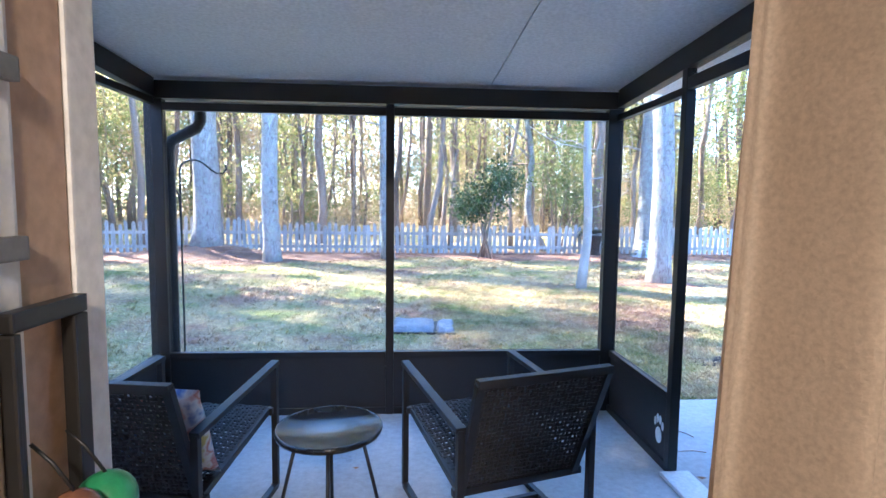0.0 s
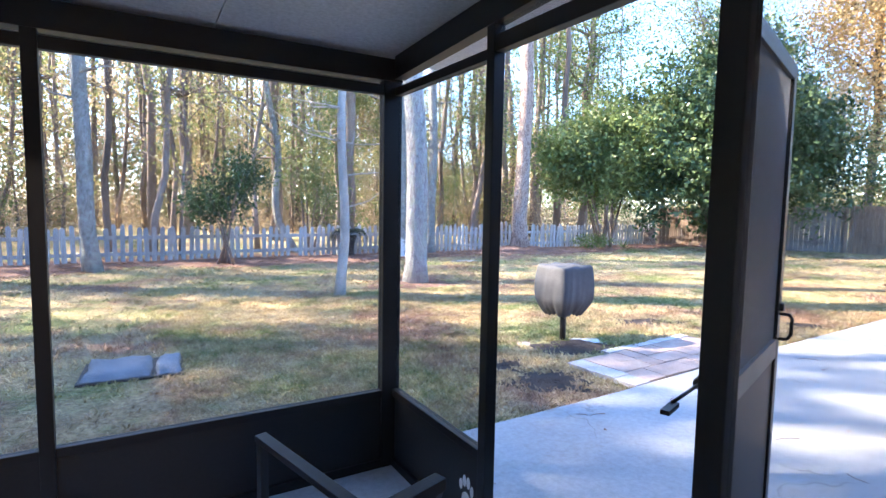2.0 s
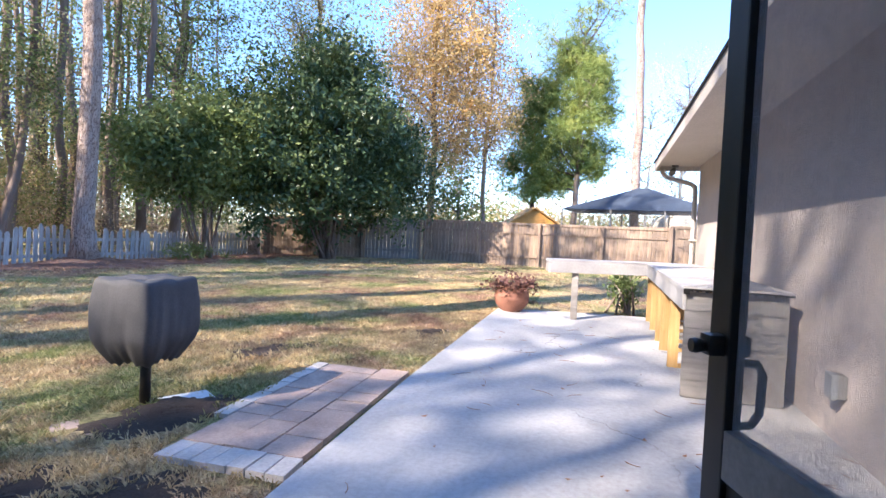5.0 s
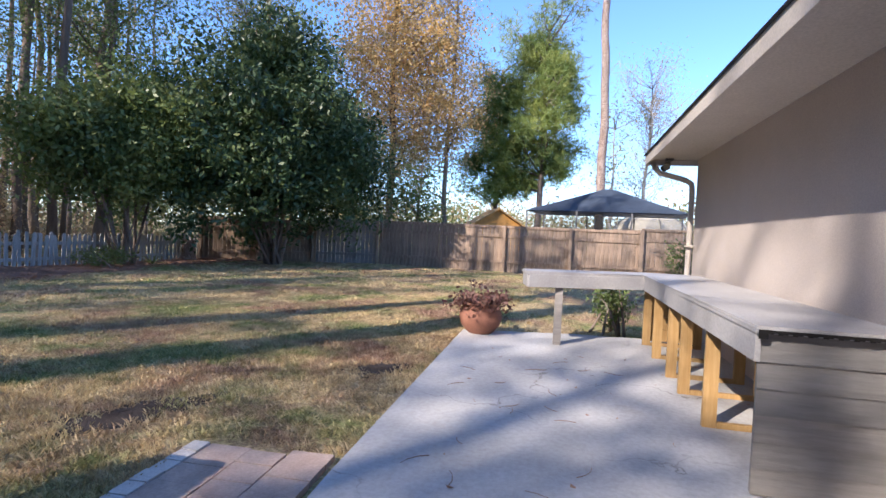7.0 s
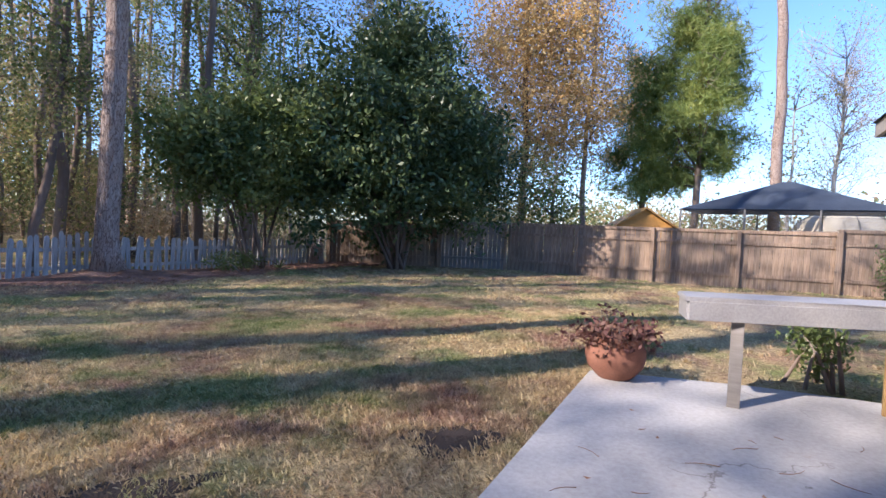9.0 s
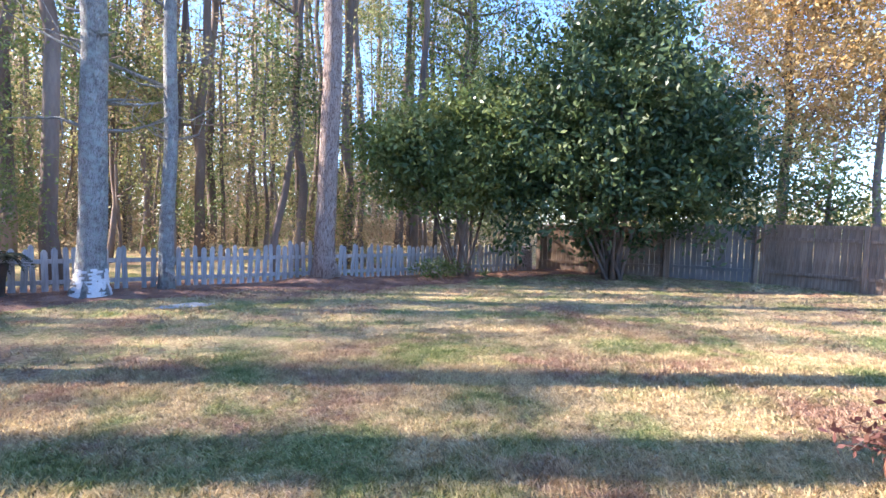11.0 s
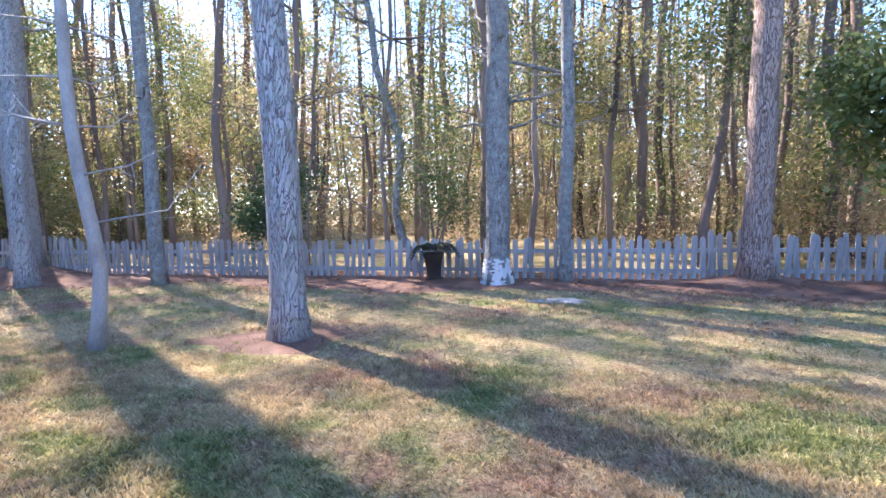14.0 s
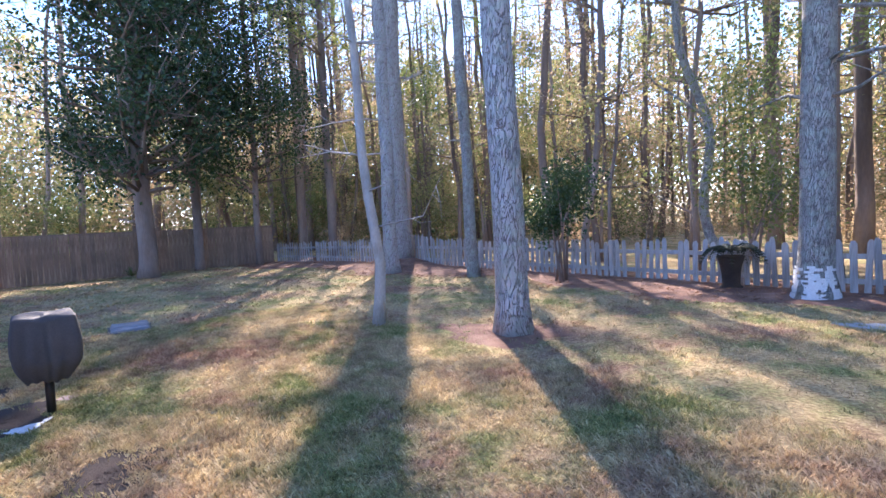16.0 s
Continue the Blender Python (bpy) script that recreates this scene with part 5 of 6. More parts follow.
def cover_mesh():
    """Cloth over a box-shaped grill: tight on top, folds down the sides, drawn in at the hem."""
    bm = bmesh.new()
    n, rings = 128, 26
    rr_ = np.random.default_rng(17)
    ridges = [(rr_.uniform(0, 6.28), rr_.uniform(0.07, 0.16), rr_.uniform(-0.12, 0.04)) for _ in range(10)]
    grid = []
    for j in range(rings):
        f = j / (rings - 1)
        row = []
        for k in range(n):
            a = 2 * math.pi * k / n
            c, s = math.cos(a), math.sin(a)
            p = 12.0 - 5.0 * f
            rad = (abs(c / 0.25) ** p + abs(s / 0.225) ** p) ** (-1 / p)
            belly = 0.98 + 0.10 * math.sin(math.pi * min(1, f * 1.02)) - 1.5 * max(0, f - 0.66) ** 1.5
            fold = (0.014 * math.sin(6 * a + 2.0 + 1.6 * f) + 0.012 * math.sin(11 * a + 1.0 - 2.2 * f) + 0.008 * math.sin(19 * a + 4 * f)) * min(1, f * 2.2) + 0.05 * math.exp(-((a - 4.25 + 0.12 * f) / 0.07) ** 2) * min(1, f * 3)
            fold += min(1, f * 2.5) * (1 - 0.85 * f) * sum(q * math.exp(-(((a - c0 + 0.25 * w0 * math.sin(5 * f + c0) + math.pi) % (2 * math.pi) - math.pi) / w0) ** 2) for c0, w0, q in ridges)
            corner = -0.04 * max(0, math.cos(4 * a + math.pi)) ** 3 * math.sin(math.pi * f)
            rr = rad * belly * (1 + fold - corner)
            z = 0.85 - 0.53 * f - 0.012 * math.sin(5 * a + 0.6) * f * f + 0.008 * math.sin(17 * a) * f - 0.03 * max(0, math.cos(4 * a)) * (1 - f)
            row.append(bm.verts.new((rr * c, rr * s, z)))
        grid.append(row)
    for a, b in zip(grid, grid[1:]):
        for k in range(n):
            bm.faces.new((a[k], a[(k + 1) % n], b[(k + 1) % n], b[k])).smooth = True
    inner = grid[0]
    for j, sc in enumerate((0.92, 0.7, 0.4, 0.1)):
        row = [bm.verts.new((v.co.x / 1 * sc if j == 0 else grid[0][i].co.x * sc, grid[0][i].co.y * sc, 0.862 - 0.006 * j + 0.008 * math.sin(6 * i / 128 * 6.28 + j))) for i, v in enumerate(grid[0])]
        for k in range(n):
            bm.faces.new((inner[(k + 1) % n], inner[k], row[k], row[(k + 1) % n])).smooth = True
        inner = row
    bm.faces.new(inner)
    low = [bm.verts.new((v.co.x * 0.5, v.co.y * 0.5, v.co.z + 0.07)) for v in grid[-1]]
    for k in range(n):
        bm.faces.new((grid[-1][k], grid[-1][(k + 1) % n], low[(k + 1) % n], low[k])).smooth = True
    return bm


part("cover", cover_mesh(), M["grill_cover"], grill, "weathered grey-brown cloth cover")

# stepping stones and paving beside the patio
stone = thing("paver_slab", "small weathered stone slab set in the soil by the grill", "stepping stone", at=(3.96, 5.64, -0.053))
stone.rotation_euler = (0, 0, radians(-33))
for i in range(2):
    for j in range(3):
        part("stone", rounded(-0.22 + 0.148 * j, -0.078 + 0.148 * j, -0.15 + 0.152 * i, -0.003 + 0.152 * i, -0.03, 0.012 + 0.003 * ((i + j) % 2), 0.006), M["paver"], stone)
ws = thing("white_slab", "small white concrete slab by the grill post", "slab", at=(4.52, 5.53, -0.06))
ws.rotation_euler = (0, 0, radians(-30))
part("slab", rounded(-0.17, 0.17, -0.11, 0.11, -0.02, 0.03, 0.008), M["white_splash"], ws)

# dark soil patches, a little proud of the lawn
def soil_patch(name, label, xy, rx, ry, mat, seed, h=0.018, turn=0.0):
    r = np.random.default_rng(seed)
    ph = r.uniform(0, 6.28, 5)
    rag = np.repeat(r.normal(size=24), 3)
    rag2 = r.normal(size=72)
    bm = bmesh.new()
    rings = []
    for j in range(7):
        f = j / 6
        ring = []
        for k in range(72):
            a = 2 * math.pi * k / 72
            w = 1 + (0.09 * rag[k] + 0.05 * rag2[k]) * f + 0.16 * math.sin(3 * a + ph[0]) + 0.10 * math.sin(5 * a + ph[1]) + 0.06 * math.sin(9 * a + ph[2])
            x, y = rx * w * f * math.cos(a), ry * w * f * math.sin(a)
            x, y = x * math.cos(turn) - y * math.sin(turn), x * math.sin(turn) + y * math.cos(turn)
            z = gz(xy[0] + x, xy[1] + y) + h * (1 - f ** 3) + 0.006 * math.sin(k * 2.1 + j * 3) * (1 - f) - 0.02 * (f == 1)
            ring.append(bm.verts.new((xy[0] + x, xy[1] + y, z)))
        rings.append(ring)
    for a, b in zip(rings, rings[1:]):
        for k in range(72):
            if a is rings[0]:
                continue
            bm.faces.new((a[k], a[(k + 1) % 72], b[(k + 1) % 72], b[k])).smooth = True
    bm.faces.new(rings[1])
    for v in rings[0]:
        bm.verts.remove(v)
    return tagged(part(name, bm, M[mat]), label, "soil", kind="structure")


soil_patch("soil_patch", "bare dark soil round the grill post", (4.3, 5.38), 0.6, 0.34, "dirt", 1, 0.012, -0.5)
soil_patch("soil_patch", "bare brown soil in the lawn", (6.02, 5.93), 0.62, 0.26, "dirt", 2, 0.006, -0.5)
soil_patch("soil_patch", "bare brown soil at the patio edge", (7.7, 4.86), 0.4, 0.3, "dirt", 3, 0.006, -0.9)
soil_patch("soil_patch", "bare dark soil in the lawn before the porch", (3.2, 5.25), 0.42, 0.22, "dirt", 4, 0.006, 0.2)
soil_patch("soil_patch", "bare dark soil with weeds beside the paving", (3.3, 4.75), 0.5, 0.36, "dirt", 7, 0.004, -0.3)
soil_patch("soil_patch", "pine straw round the thick pine", (4.8, 10.2), 1.0, 0.65, "mulch", 5, 0.02, 0.2)
soil_patch("sand_patch", "pale sandy patch before the slim tree", (7.95, 13.3), 0.5, 0.26, "concrete_edge", 6, 0.012, 0.0)

# septic lid
lid = thing("ground_cover", "flat rectangular grey plastic cover lying in the lawn", "cover", at=(0.3, 6.65, -0.05))
lid.rotation_euler = (0, 0, radians(-4))


def cover_panel(x0, x1, y0, y1, h, seed):
    """A sagging plastic panel with rolled-down edges."""
    r = np.random.default_rng(seed)
    ph = r.uniform(0, 6.28, 4)
    bm = bmesh.new()
    rows = []
    for j in range(13):
        v = j / 12
        row = []
        for k in range(13):
            u = k / 12
            e = min(u, 1 - u, v, 1 - v)
            z = h * min(1, e * 9) ** 0.5 + 0.010 * math.sin(5 * u + ph[0]) * math.sin(4 * v + ph[1]) + 0.006 * math.sin(13 * u + ph[2] + 6 * v) - 0.03 * (e == 0)
            row.append(bm.verts.new((x0 + (x1 - x0) * u + 0.008 * math.sin(9 * v + ph[3]), y0 + (y1 - y0) * v + 0.008 * math.sin(8 * u + ph[0]), z)))
        rows.append(row)
    for a, b in zip(rows, rows[1:]):
        for k in range(12):
            bm.faces.new((a[k], a[k + 1], b[k + 1], b[k])).smooth = True
    return bm


for k, b in enumerate(((-0.37, 0.16, -0.3, 0.28), (0.163, 0.37, -0.29, 0.27))):
    part("panel", cover_panel(*b, 0.075 - 0.015 * k, 20 + k), M["plastic_grey"], lid)
part("rim", rounded(-0.38, 0.38, -0.31, 0.29, -0.03, 0.02, 0.008), M["kick"], lid, "dark rim under the panels")

# shepherd's hook outside the porch
hook = thing("shepherd_hook", "thin black iron shepherd's hook outside the porch", "garden hook", at=(-1.56, 4.6, -0.05))
pts = [(0, 0, -0.1), (0, 0, 1.62), (0.0, 0, 1.68)] + [(0.10 - 0.10 * math.cos(a), 0, 1.68 + 0.075 * math.sin(a)) for a in np.linspace(0.3, 2.4, 7)] + [(0.22, 0, 1.69), (0.26, 0, 1.66), (0.31, 0, 1.66), (0.335, 0, 1.69), (0.33, 0, 1.72)]
part("crook", tube(bmesh.new(), pts, 0.007, 6), M["black_metal"], hook)
part("side_hook", tube(bmesh.new(), [(0, 0, 1.2), (-0.01, 0, 1.5), (-0.05, 0, 1.56), (-0.09, 0, 1.53)], 0.006, 6), M["black_metal"], hook)


# porch furniture
def woven(bm, p00, p10, p01, nu, nv, r=0.0065, sag=0.0):
    """A weave of crossing strands over a four-sided panel given by three corners."""
    p00, p10, p01 = Vector(p00), Vector(p10), Vector(p01)
    u, v = p10 - p00, p01 - p00
    n = u.cross(v).normalized()

    def at(a, b):
        return p00 + u * a + v * b - n * sag * (4 * a * (1 - a)) * (4 * b * (1 - b))

    for i in range(nu + 1):
        a = i / nu
        tube(bm, [at(a, j / 12) + n * r * 0.5 * (-1) ** (i + j) for j in range(13)], r, 4, False)
    for j in range(nv + 1):
        b = j / nv
        tube(bm, [at(i / 12, b) - n * r * 0.5 * (-1) ** (i + j) for i in range(13)], r, 4, False)


def bar_between(a, b, w, h):
    """A flat metal bar from a to b."""
    a, b = Vector(a), Vector(b)
    d = b - a
    q = d.to_track_quat("X", "Z")
    return rounded(0, d.length, -w / 2, w / 2, -h / 2, h / 2, 0.003, Matrix.Translation(a) @ q.to_matrix().to_4x4())


def armchair(at, turn):
    c = thing("patio_armchair", "low dark metal patio armchair with woven wicker seat", "chair", "porch chairs", at=at)
    c.rotation_euler = (0, 0, turn)
    W, D = 0.29, 0.36
    for s in (-1, 1):
        x = s * W
        side = part("side_frame", bar_between((x, D, 0.012), (x, D, 0.63), 0.028, 0.028), M["chair_metal"], c)
        part("armrest", bar_between((x, D + 0.014, 0.63), (x, -D + 0.02, 0.58), 0.04, 0.022), M["chair_metal"], side)
        part("rear_leg", bar_between((x, -D + 0.03, 0.012), (x, -D + 0.03, 0.58), 0.028, 0.028), M["chair_metal"], side)
        part("runner", bar_between((x, D, 0.014), (x, -D + 0.03, 0.014), 0.028, 0.028), M["chair_metal"], side)
        part("seat_rail", bar_between((s * (W - 0.03), D - 0.02, 0.40), (s * (W - 0.03), -D + 0.1, 0.31), 0.03, 0.03), M["chair_metal"], c)
        part("back_rail", bar_between((s * (W - 0.035), -D + 0.1, 0.30), (s * (W - 0.02), -D - 0.09, 0.79), 0.03, 0.03), M["chair_metal"], c)
    part("front_rail", bar_between((-W, D - 0.02, 0.40), (W, D - 0.02, 0.40), 0.03, 0.03), M["chair_metal"], c)
    part("rear_rail", bar_between((-W, -D + 0.1, 0.30), (W, -D + 0.1, 0.30), 0.03, 0.03), M["chair_metal"], c)
    part("stretcher", bar_between((-W, -D + 0.03, 0.10), (W, -D + 0.03, 0.10), 0.025, 0.025), M["chair_metal"], c)
    part("stretcher", bar_between((-W, 0.05, 0.014), (W, 0.05, 0.014), 0.025, 0.025), M["chair_metal"], c)
    part("top_rail", bar_between((-W + 0.01, -D - 0.09, 0.79), (W - 0.01, -D - 0.09, 0.79), 0.035, 0.03), M["wicker"], c)
    bm = bmesh.new()
    woven(bm, (-W + 0.03, -D + 0.1, 0.32), (W - 0.03, -D + 0.1, 0.32), (-W + 0.03, D - 0.02, 0.415), 26, 30, 0.0068, -0.02)
    tagged(part("seat", bm, M["wicker"], c), "dark woven wicker seat", kind="stuff")
    bm = bmesh.new()
    woven(bm, (-W + 0.035, -D + 0.1, 0.31), (W - 0.035, -D + 0.1, 0.31), (-W + 0.03, -D - 0.09, 0.785), 26, 24, 0.0068, 0.01)
    tagged(part("backrest", bm, M["wicker"], c), "dark woven wicker backrest", kind="stuff")
    return c


chair_r = armchair((0.49, 2.83, 0.0), radians(17))
chair_l = armchair((-0.87, 2.80, 0.0), radians(-9))


def pillow_material():
    m, nt, b = material("printed_pillow", 0.9)
    v = coords(nt, (9, 9, 9))
    c = ramp(nt, noise_tex(nt, v, 1.0, 3), [(0.36, (0.10, 0.16, 0.36)), (0.46, (0.55, 0.56, 0.58)), (0.55, (0.40, 0.16, 0.12)), (0.62, (0.60, 0.58, 0.52)), (0.7, (0.45, 0.36, 0.12))])
    nt.links.new(c, b.inputs["Base Color"])
    bump(nt, b, noise_tex(nt, v, 20, 3), 0.2, 0.003)
    return m


pw = thing("printed_pillow", "blue and white printed throw pillow on the armchair", "pillow", at=(-0.82, 2.57, 0.54))
pw.rotation_euler = (radians(110), 0, radians(-9))
bm = bmesh.new()
bmesh.ops.create_grid(bm, x_segments=14, y_segments=14, size=0.2)
top = [v for v in bm.verts]
for v in top:
    e = (1 - (v.co.x / 0.2) ** 2) * (1 - (v.co.y / 0.2) ** 2)
    k = 1 - 0.07 * (1 - abs(v.co.x) / 0.2) * (abs(v.co.y) / 0.2) ** 2
    v.co.x *= 1 - 0.08 * (1 - (v.co.y / 0.2) ** 2) * (abs(v.co.x) > 0.19)
    v.co.z = 0.065 * max(0, e) ** 0.45
dup = bmesh.ops.duplicate(bm, geom=bm.verts[:] + bm.edges[:] + bm.faces[:])
for g in dup["geom"]:
    if isinstance(g, bmesh.types.BMVert):
        g.co.z *= -1
bmesh.ops.remove_doubles(bm, verts=bm.verts[:], dist=0.0005)
for f_ in bm.faces:
    f_.smooth = True
part("cushion", bm, pillow_material(), pw)

table = thing("side_table", "round dark metal side table on splayed legs", "side table", at=(-0.215, 2.76, 0.0))
part("tabletop", lathe(bmesh.new(), [(0.02, 0.435), (0.2, 0.435), (0.222, 0.44), (0.226, 0.452), (0.222, 0.464), (0.214, 0.464), (0.208, 0.452), (0.02, 0.451)], sides=40), M["table_gloss"], table, "dark metal tray top with a rim")
for k in range(4):
    a = math.pi / 4 * (2 * k) + 0.1
    bm = tube(bmesh.new(), [(0.13 * math.cos(a), 0.13 * math.sin(a), 0.436), (0.23 * math.cos(a), 0.23 * math.sin(a), 0.006)], 0.008, 8)
    part("leg", bm, M["chair_metal"], table)

# white paw print on the kick panel by the door
paw = thing("paw_decal", "white paw print sticker on the kick panel", "sticker", at=(PX1 + 0.033, 3.29, 0.19))
for y, z, ry, rz in ((0, -0.04, 0.034, 0.045), (-0.042, 0.025, 0.012, 0.024), (-0.015, 0.05, 0.013, 0.026), (0.015, 0.05, 0.013, 0.026), (0.042, 0.025, 0.012, 0.024)):
    bm = bmesh.new()
    vs = [bm.verts.new((0, y + ry * math.cos(k * math.pi / 10), z + rz * math.sin(k * math.pi / 10))) for k in range(20)]
    f_ = bm.faces.new(vs)
    ex = bmesh.ops.extrude_face_region(bm, geom=[f_])
    for g in ex["geom"]:
        if isinstance(g, bmesh.types.BMVert):
            g.co.x -= 0.0015
    part("pad", bm, M["white_splash"], paw)

# neighbours: shed and canopy
shed = thing("garden_shed", "small orange wooden shed behind the wooden fence", "shed", at=(31.0, 7.0, -0.05))
shed.rotation_euler = (0, 0, radians(20))
shed.scale = (0.72, 0.72, 1.1)
part("walls", rounded(-1.5, 1.5, -1.7, 1.7, 0, 1.75, 0.02), M["orange_wood"], shed)
bm = bmesh.new()
for s in (-1, 1):
    vs = [bm.verts.new(p) for p in ((-1.75, s * 1.95, 1.62), (1.75, s * 1.95, 1.62), (1.75, 0, 2.42), (-1.75, 0, 2.42), (-1.75, s * 1.95, 1.70), (1.75, s * 1.95, 1.70), (1.75, 0, 2.50), (-1.75, 0, 2.50))]
    for f in ((0, 1, 2, 3), (7, 6, 5, 4), (0, 4, 5, 1), (1, 5, 6, 2), (2, 6, 7, 3), (3, 7, 4, 0)):
        bm.faces.new([vs[i] for i in f])
part("roof", bm, M["new_wood"], shed)
for s in (-1, 1):
    bm = bmesh.new()
    x = s * 1.49
    vs = [bm.verts.new(p) for p in ((x, -1.7, 1.75), (x, 1.7, 1.75), (x, 0, 2.42), (x - s * 0.1, -1.7, 1.75), (x - s * 0.1, 1.7, 1.75), (x - s * 0.1, 0, 2.42))]
    for f in ((0, 1, 2), (5, 4, 3), (0, 3, 4, 1), (1, 4, 5, 2), (2, 5, 3, 0)):
        bm.faces.new([vs[i] for i in f])
    part("gable", bm, M["orange_wood"], shed)
part("door", rounded(-1.53, -1.5, -0.5, 0.5, 0.05, 1.65, 0.01), M["new_wood"], shed)
can = thing("pool_canopy", "blue hipped canopy with mesh sides behind the fence", "gazebo", at=(31.5, 1.2, -0.05))
can.rotation_euler = (0, 0, radians(-8))
can.scale = (1.0, 0.9, 1.14)
bm = bmesh.new()
prof = [(-2.4, -4.2, 2.35), (2.4, -4.2, 2.35), (2.4, 4.2, 2.35), (-2.4, 4.2, 2.35)]
lo = [bm.verts.new(p) for p in prof]
mi = [bm.verts.new((x * 0.55, y * 0.5, 2.92)) for x, y, z in prof]
hi = [bm.verts.new((x * 0.06, y * 0.06, 3.48)) for x, y, z in prof]
for a, b in ((lo, mi), (mi, hi)):
    for i in range(4):
        bm.faces.new((a[i], a[(i + 1) % 4], b[(i + 1) % 4], b[i]))
bm.faces.new(hi)
ge = bmesh.ops.solidify(bm, geom=bm.faces[:], thickness=0.02)
part("canopy_roof", bm, M["canopy_blue"], can, "blue cloth canopy roof")
for x in (-2.35, 2.35):
    for y in (-4.1, -1.4, 1.4, 4.1):
        part("pole", rounded(x - 0.04, x + 0.04, y - 0.04, y + 0.04, 0, 2.35, 0.006), M["frame_edge"], can)
for x in (-2.35, 2.35):
    part("mesh_side", rounded(x - 0.004, x + 0.004, -4.1, 4.1, 0.05, 2.3, 0.001), M["screen"], can, "grey mesh side")
dome = thing("cream_dome", "cream ribbed dome enclosure behind the canopy", "enclosure", at=(38.0, -1.9, -0.05))
dome.scale = (1.0, 1.0, 1.2)
bm = bmesh.new()
lathe(bm, [(2.3, 0.0), (2.3, 1.7), (2.0, 2.1), (1.2, 2.5), (0.2, 2.65)], sides=16)
part("shell", bm, M["cream"], dome)
for k in range(8):
    a = k * math.pi / 4 + 0.1
    part("rib", tube(bmesh.new(), [(2.33 * math.cos(a), 2.33 * math.sin(a), 0), (2.33 * math.cos(a), 2.33 * math.sin(a), 1.7), (2.03 * math.cos(a), 2.03 * math.sin(a), 2.12), (1.2 * math.cos(a), 1.2 * math.sin(a), 2.54)], 0.03, 5), M["frame_edge"], dome)

# doorway: jambs, casing strips, a black guard frame and ornaments, the curtain
jl = tagged(part("door_frame_1", rounded(DX0 - 0.035, DX0, 1.205, 1.262, 0.0, DH, 0.004), M["white_paint"]), "white painted door jamb with a strike plate", "door frame", kind="structure")
part("strike_plate", rounded(DX0 - 0.002, DX0 + 0.002, 1.222, 1.238, 1.03, 1.055, 0.001), M["black_metal"], jl)
tagged(part("trim", rounded(DX0 - 0.035, DX0 - 0.004, 1.118, 1.203, 0.0, DH, 0.004), M["casing"]), "tan wooden door stop strip", "trim", kind="structure")
tagged(part("trim", rounded(DX0 - 0.035, DX0 + 0.002, 1.0, 1.116, 0.0, DH, 0.006), M["white_paint"]), "white grooved door casing", "trim", kind="structure")
tagged(part("trim", rounded(DX0 - 0.02, DX0 + 0.012, 1.02, 1.06, 0.0, DH, 0.008), M["white_paint"]), "white moulding on the door casing", "trim", kind="structure")
for k, z in enumerate((1.36, 1.53)):
    tagged(part("hinge_plate", rounded(DX0 + 0.001, DX0 + 0.014, 1.065, 1.112, z - 0.012, z + 0.012, 0.003), M["frame_edge"]), "grey metal hinge plate on the casing", "hinge")
tagged(part("door_frame_2", rounded(DX1, DX1 + 0.035, 1.03, 1.262, 0.0, DH, 0.004), M["white_paint"]), "white painted door jamb", "door frame", kind="structure")
tagged(part("door_frame_3", rounded(DX0 - 0.035, DX1 + 0.035, 1.03, 1.262, DH, DH + 0.036, 0.004), M["white_paint"]), "white painted door head", "door frame", kind="structure")
gf = thing("guard_frame", "black metal guard frame fixed to the door casing", "door guard", at=(DX0 + 0.012, 1.14, 1.12))
for nm, b in (("top_bar", (-0.008, 0.008, -0.065, 0.05, 0.162, 0.182)), ("outer_bar", (-0.008, 0.008, 0.026, 0.05, -0.2, 0.161)), ("inner_bar", (-0.008, 0.008, -0.065, -0.055, -0.2, 0.161))):
    part(nm, rounded(*b, 0.003), M["black_metal"], gf)
M["green_ball"] = two_scale("green_ornament", [(0.02, 0.16, 0.06), (0.04, 0.24, 0.10)], 20, 90, 0.3)
M["brown_ball"] = two_scale("brown_ornament", [(0.10, 0.04, 0.02), (0.22, 0.10, 0.06)], 20, 90, 0.25)
for nm, lab, mt, y, z, rad in (("ornament_ball", "shiny green ornament ball by the door", "green_ball", 1.165, 1.07, 0.032), ("ornament_ball", "shiny brown ornament ball by the door", "brown_ball", 1.11, 1.085, 0.026)):
    o = thing(nm, lab, "ornament", at=(DX0 + 0.045, y, z))
    part("ball", lathe(bmesh.new(), [(rad * math.sin(a) + 0.0005, -rad * math.cos(a)) for a in np.linspace(0.05, 3.09, 12)], sides=18), M[mt], o)
    part("hanger", tube(bmesh.new(), [(0, 0, rad), (-0.02, 0, rad + 0.03), (-0.04, 0, rad + 0.05)], 0.002, 5), M["black_metal"], o)

cu = thing("curtain", "beige cloth curtain drawn aside at the doorway", "curtain", at=(0.0, 0.0, 0.0))
bm = bmesh.new()
grid = []
for j in range(24):
    z = 0.06 + 2.1 * j / 23
    edge = 0.368 + 0.03 * (z - 1.3)
    row = []
    for k in range(161):
        u = k / 160
        x = edge + 0.55 * u
        y = 0.965 + 0.035 * math.sin(u * 26 + 0.4 + 0.15 * z) + 0.012 * math.sin(u * 55 + z) + 0.05 * u + 0.035 * math.exp(-((u - 0.075) / 0.03) ** 2)
        row.append(bm.verts.new((x, y - 0.02 * (u < 0.03), z)))
    grid.append(row)
for a, b in zip(grid, grid[1:]):
    for k in range(160):
        bm.faces.new((a[k], a[k + 1], b[k + 1], b[k])).smooth = True
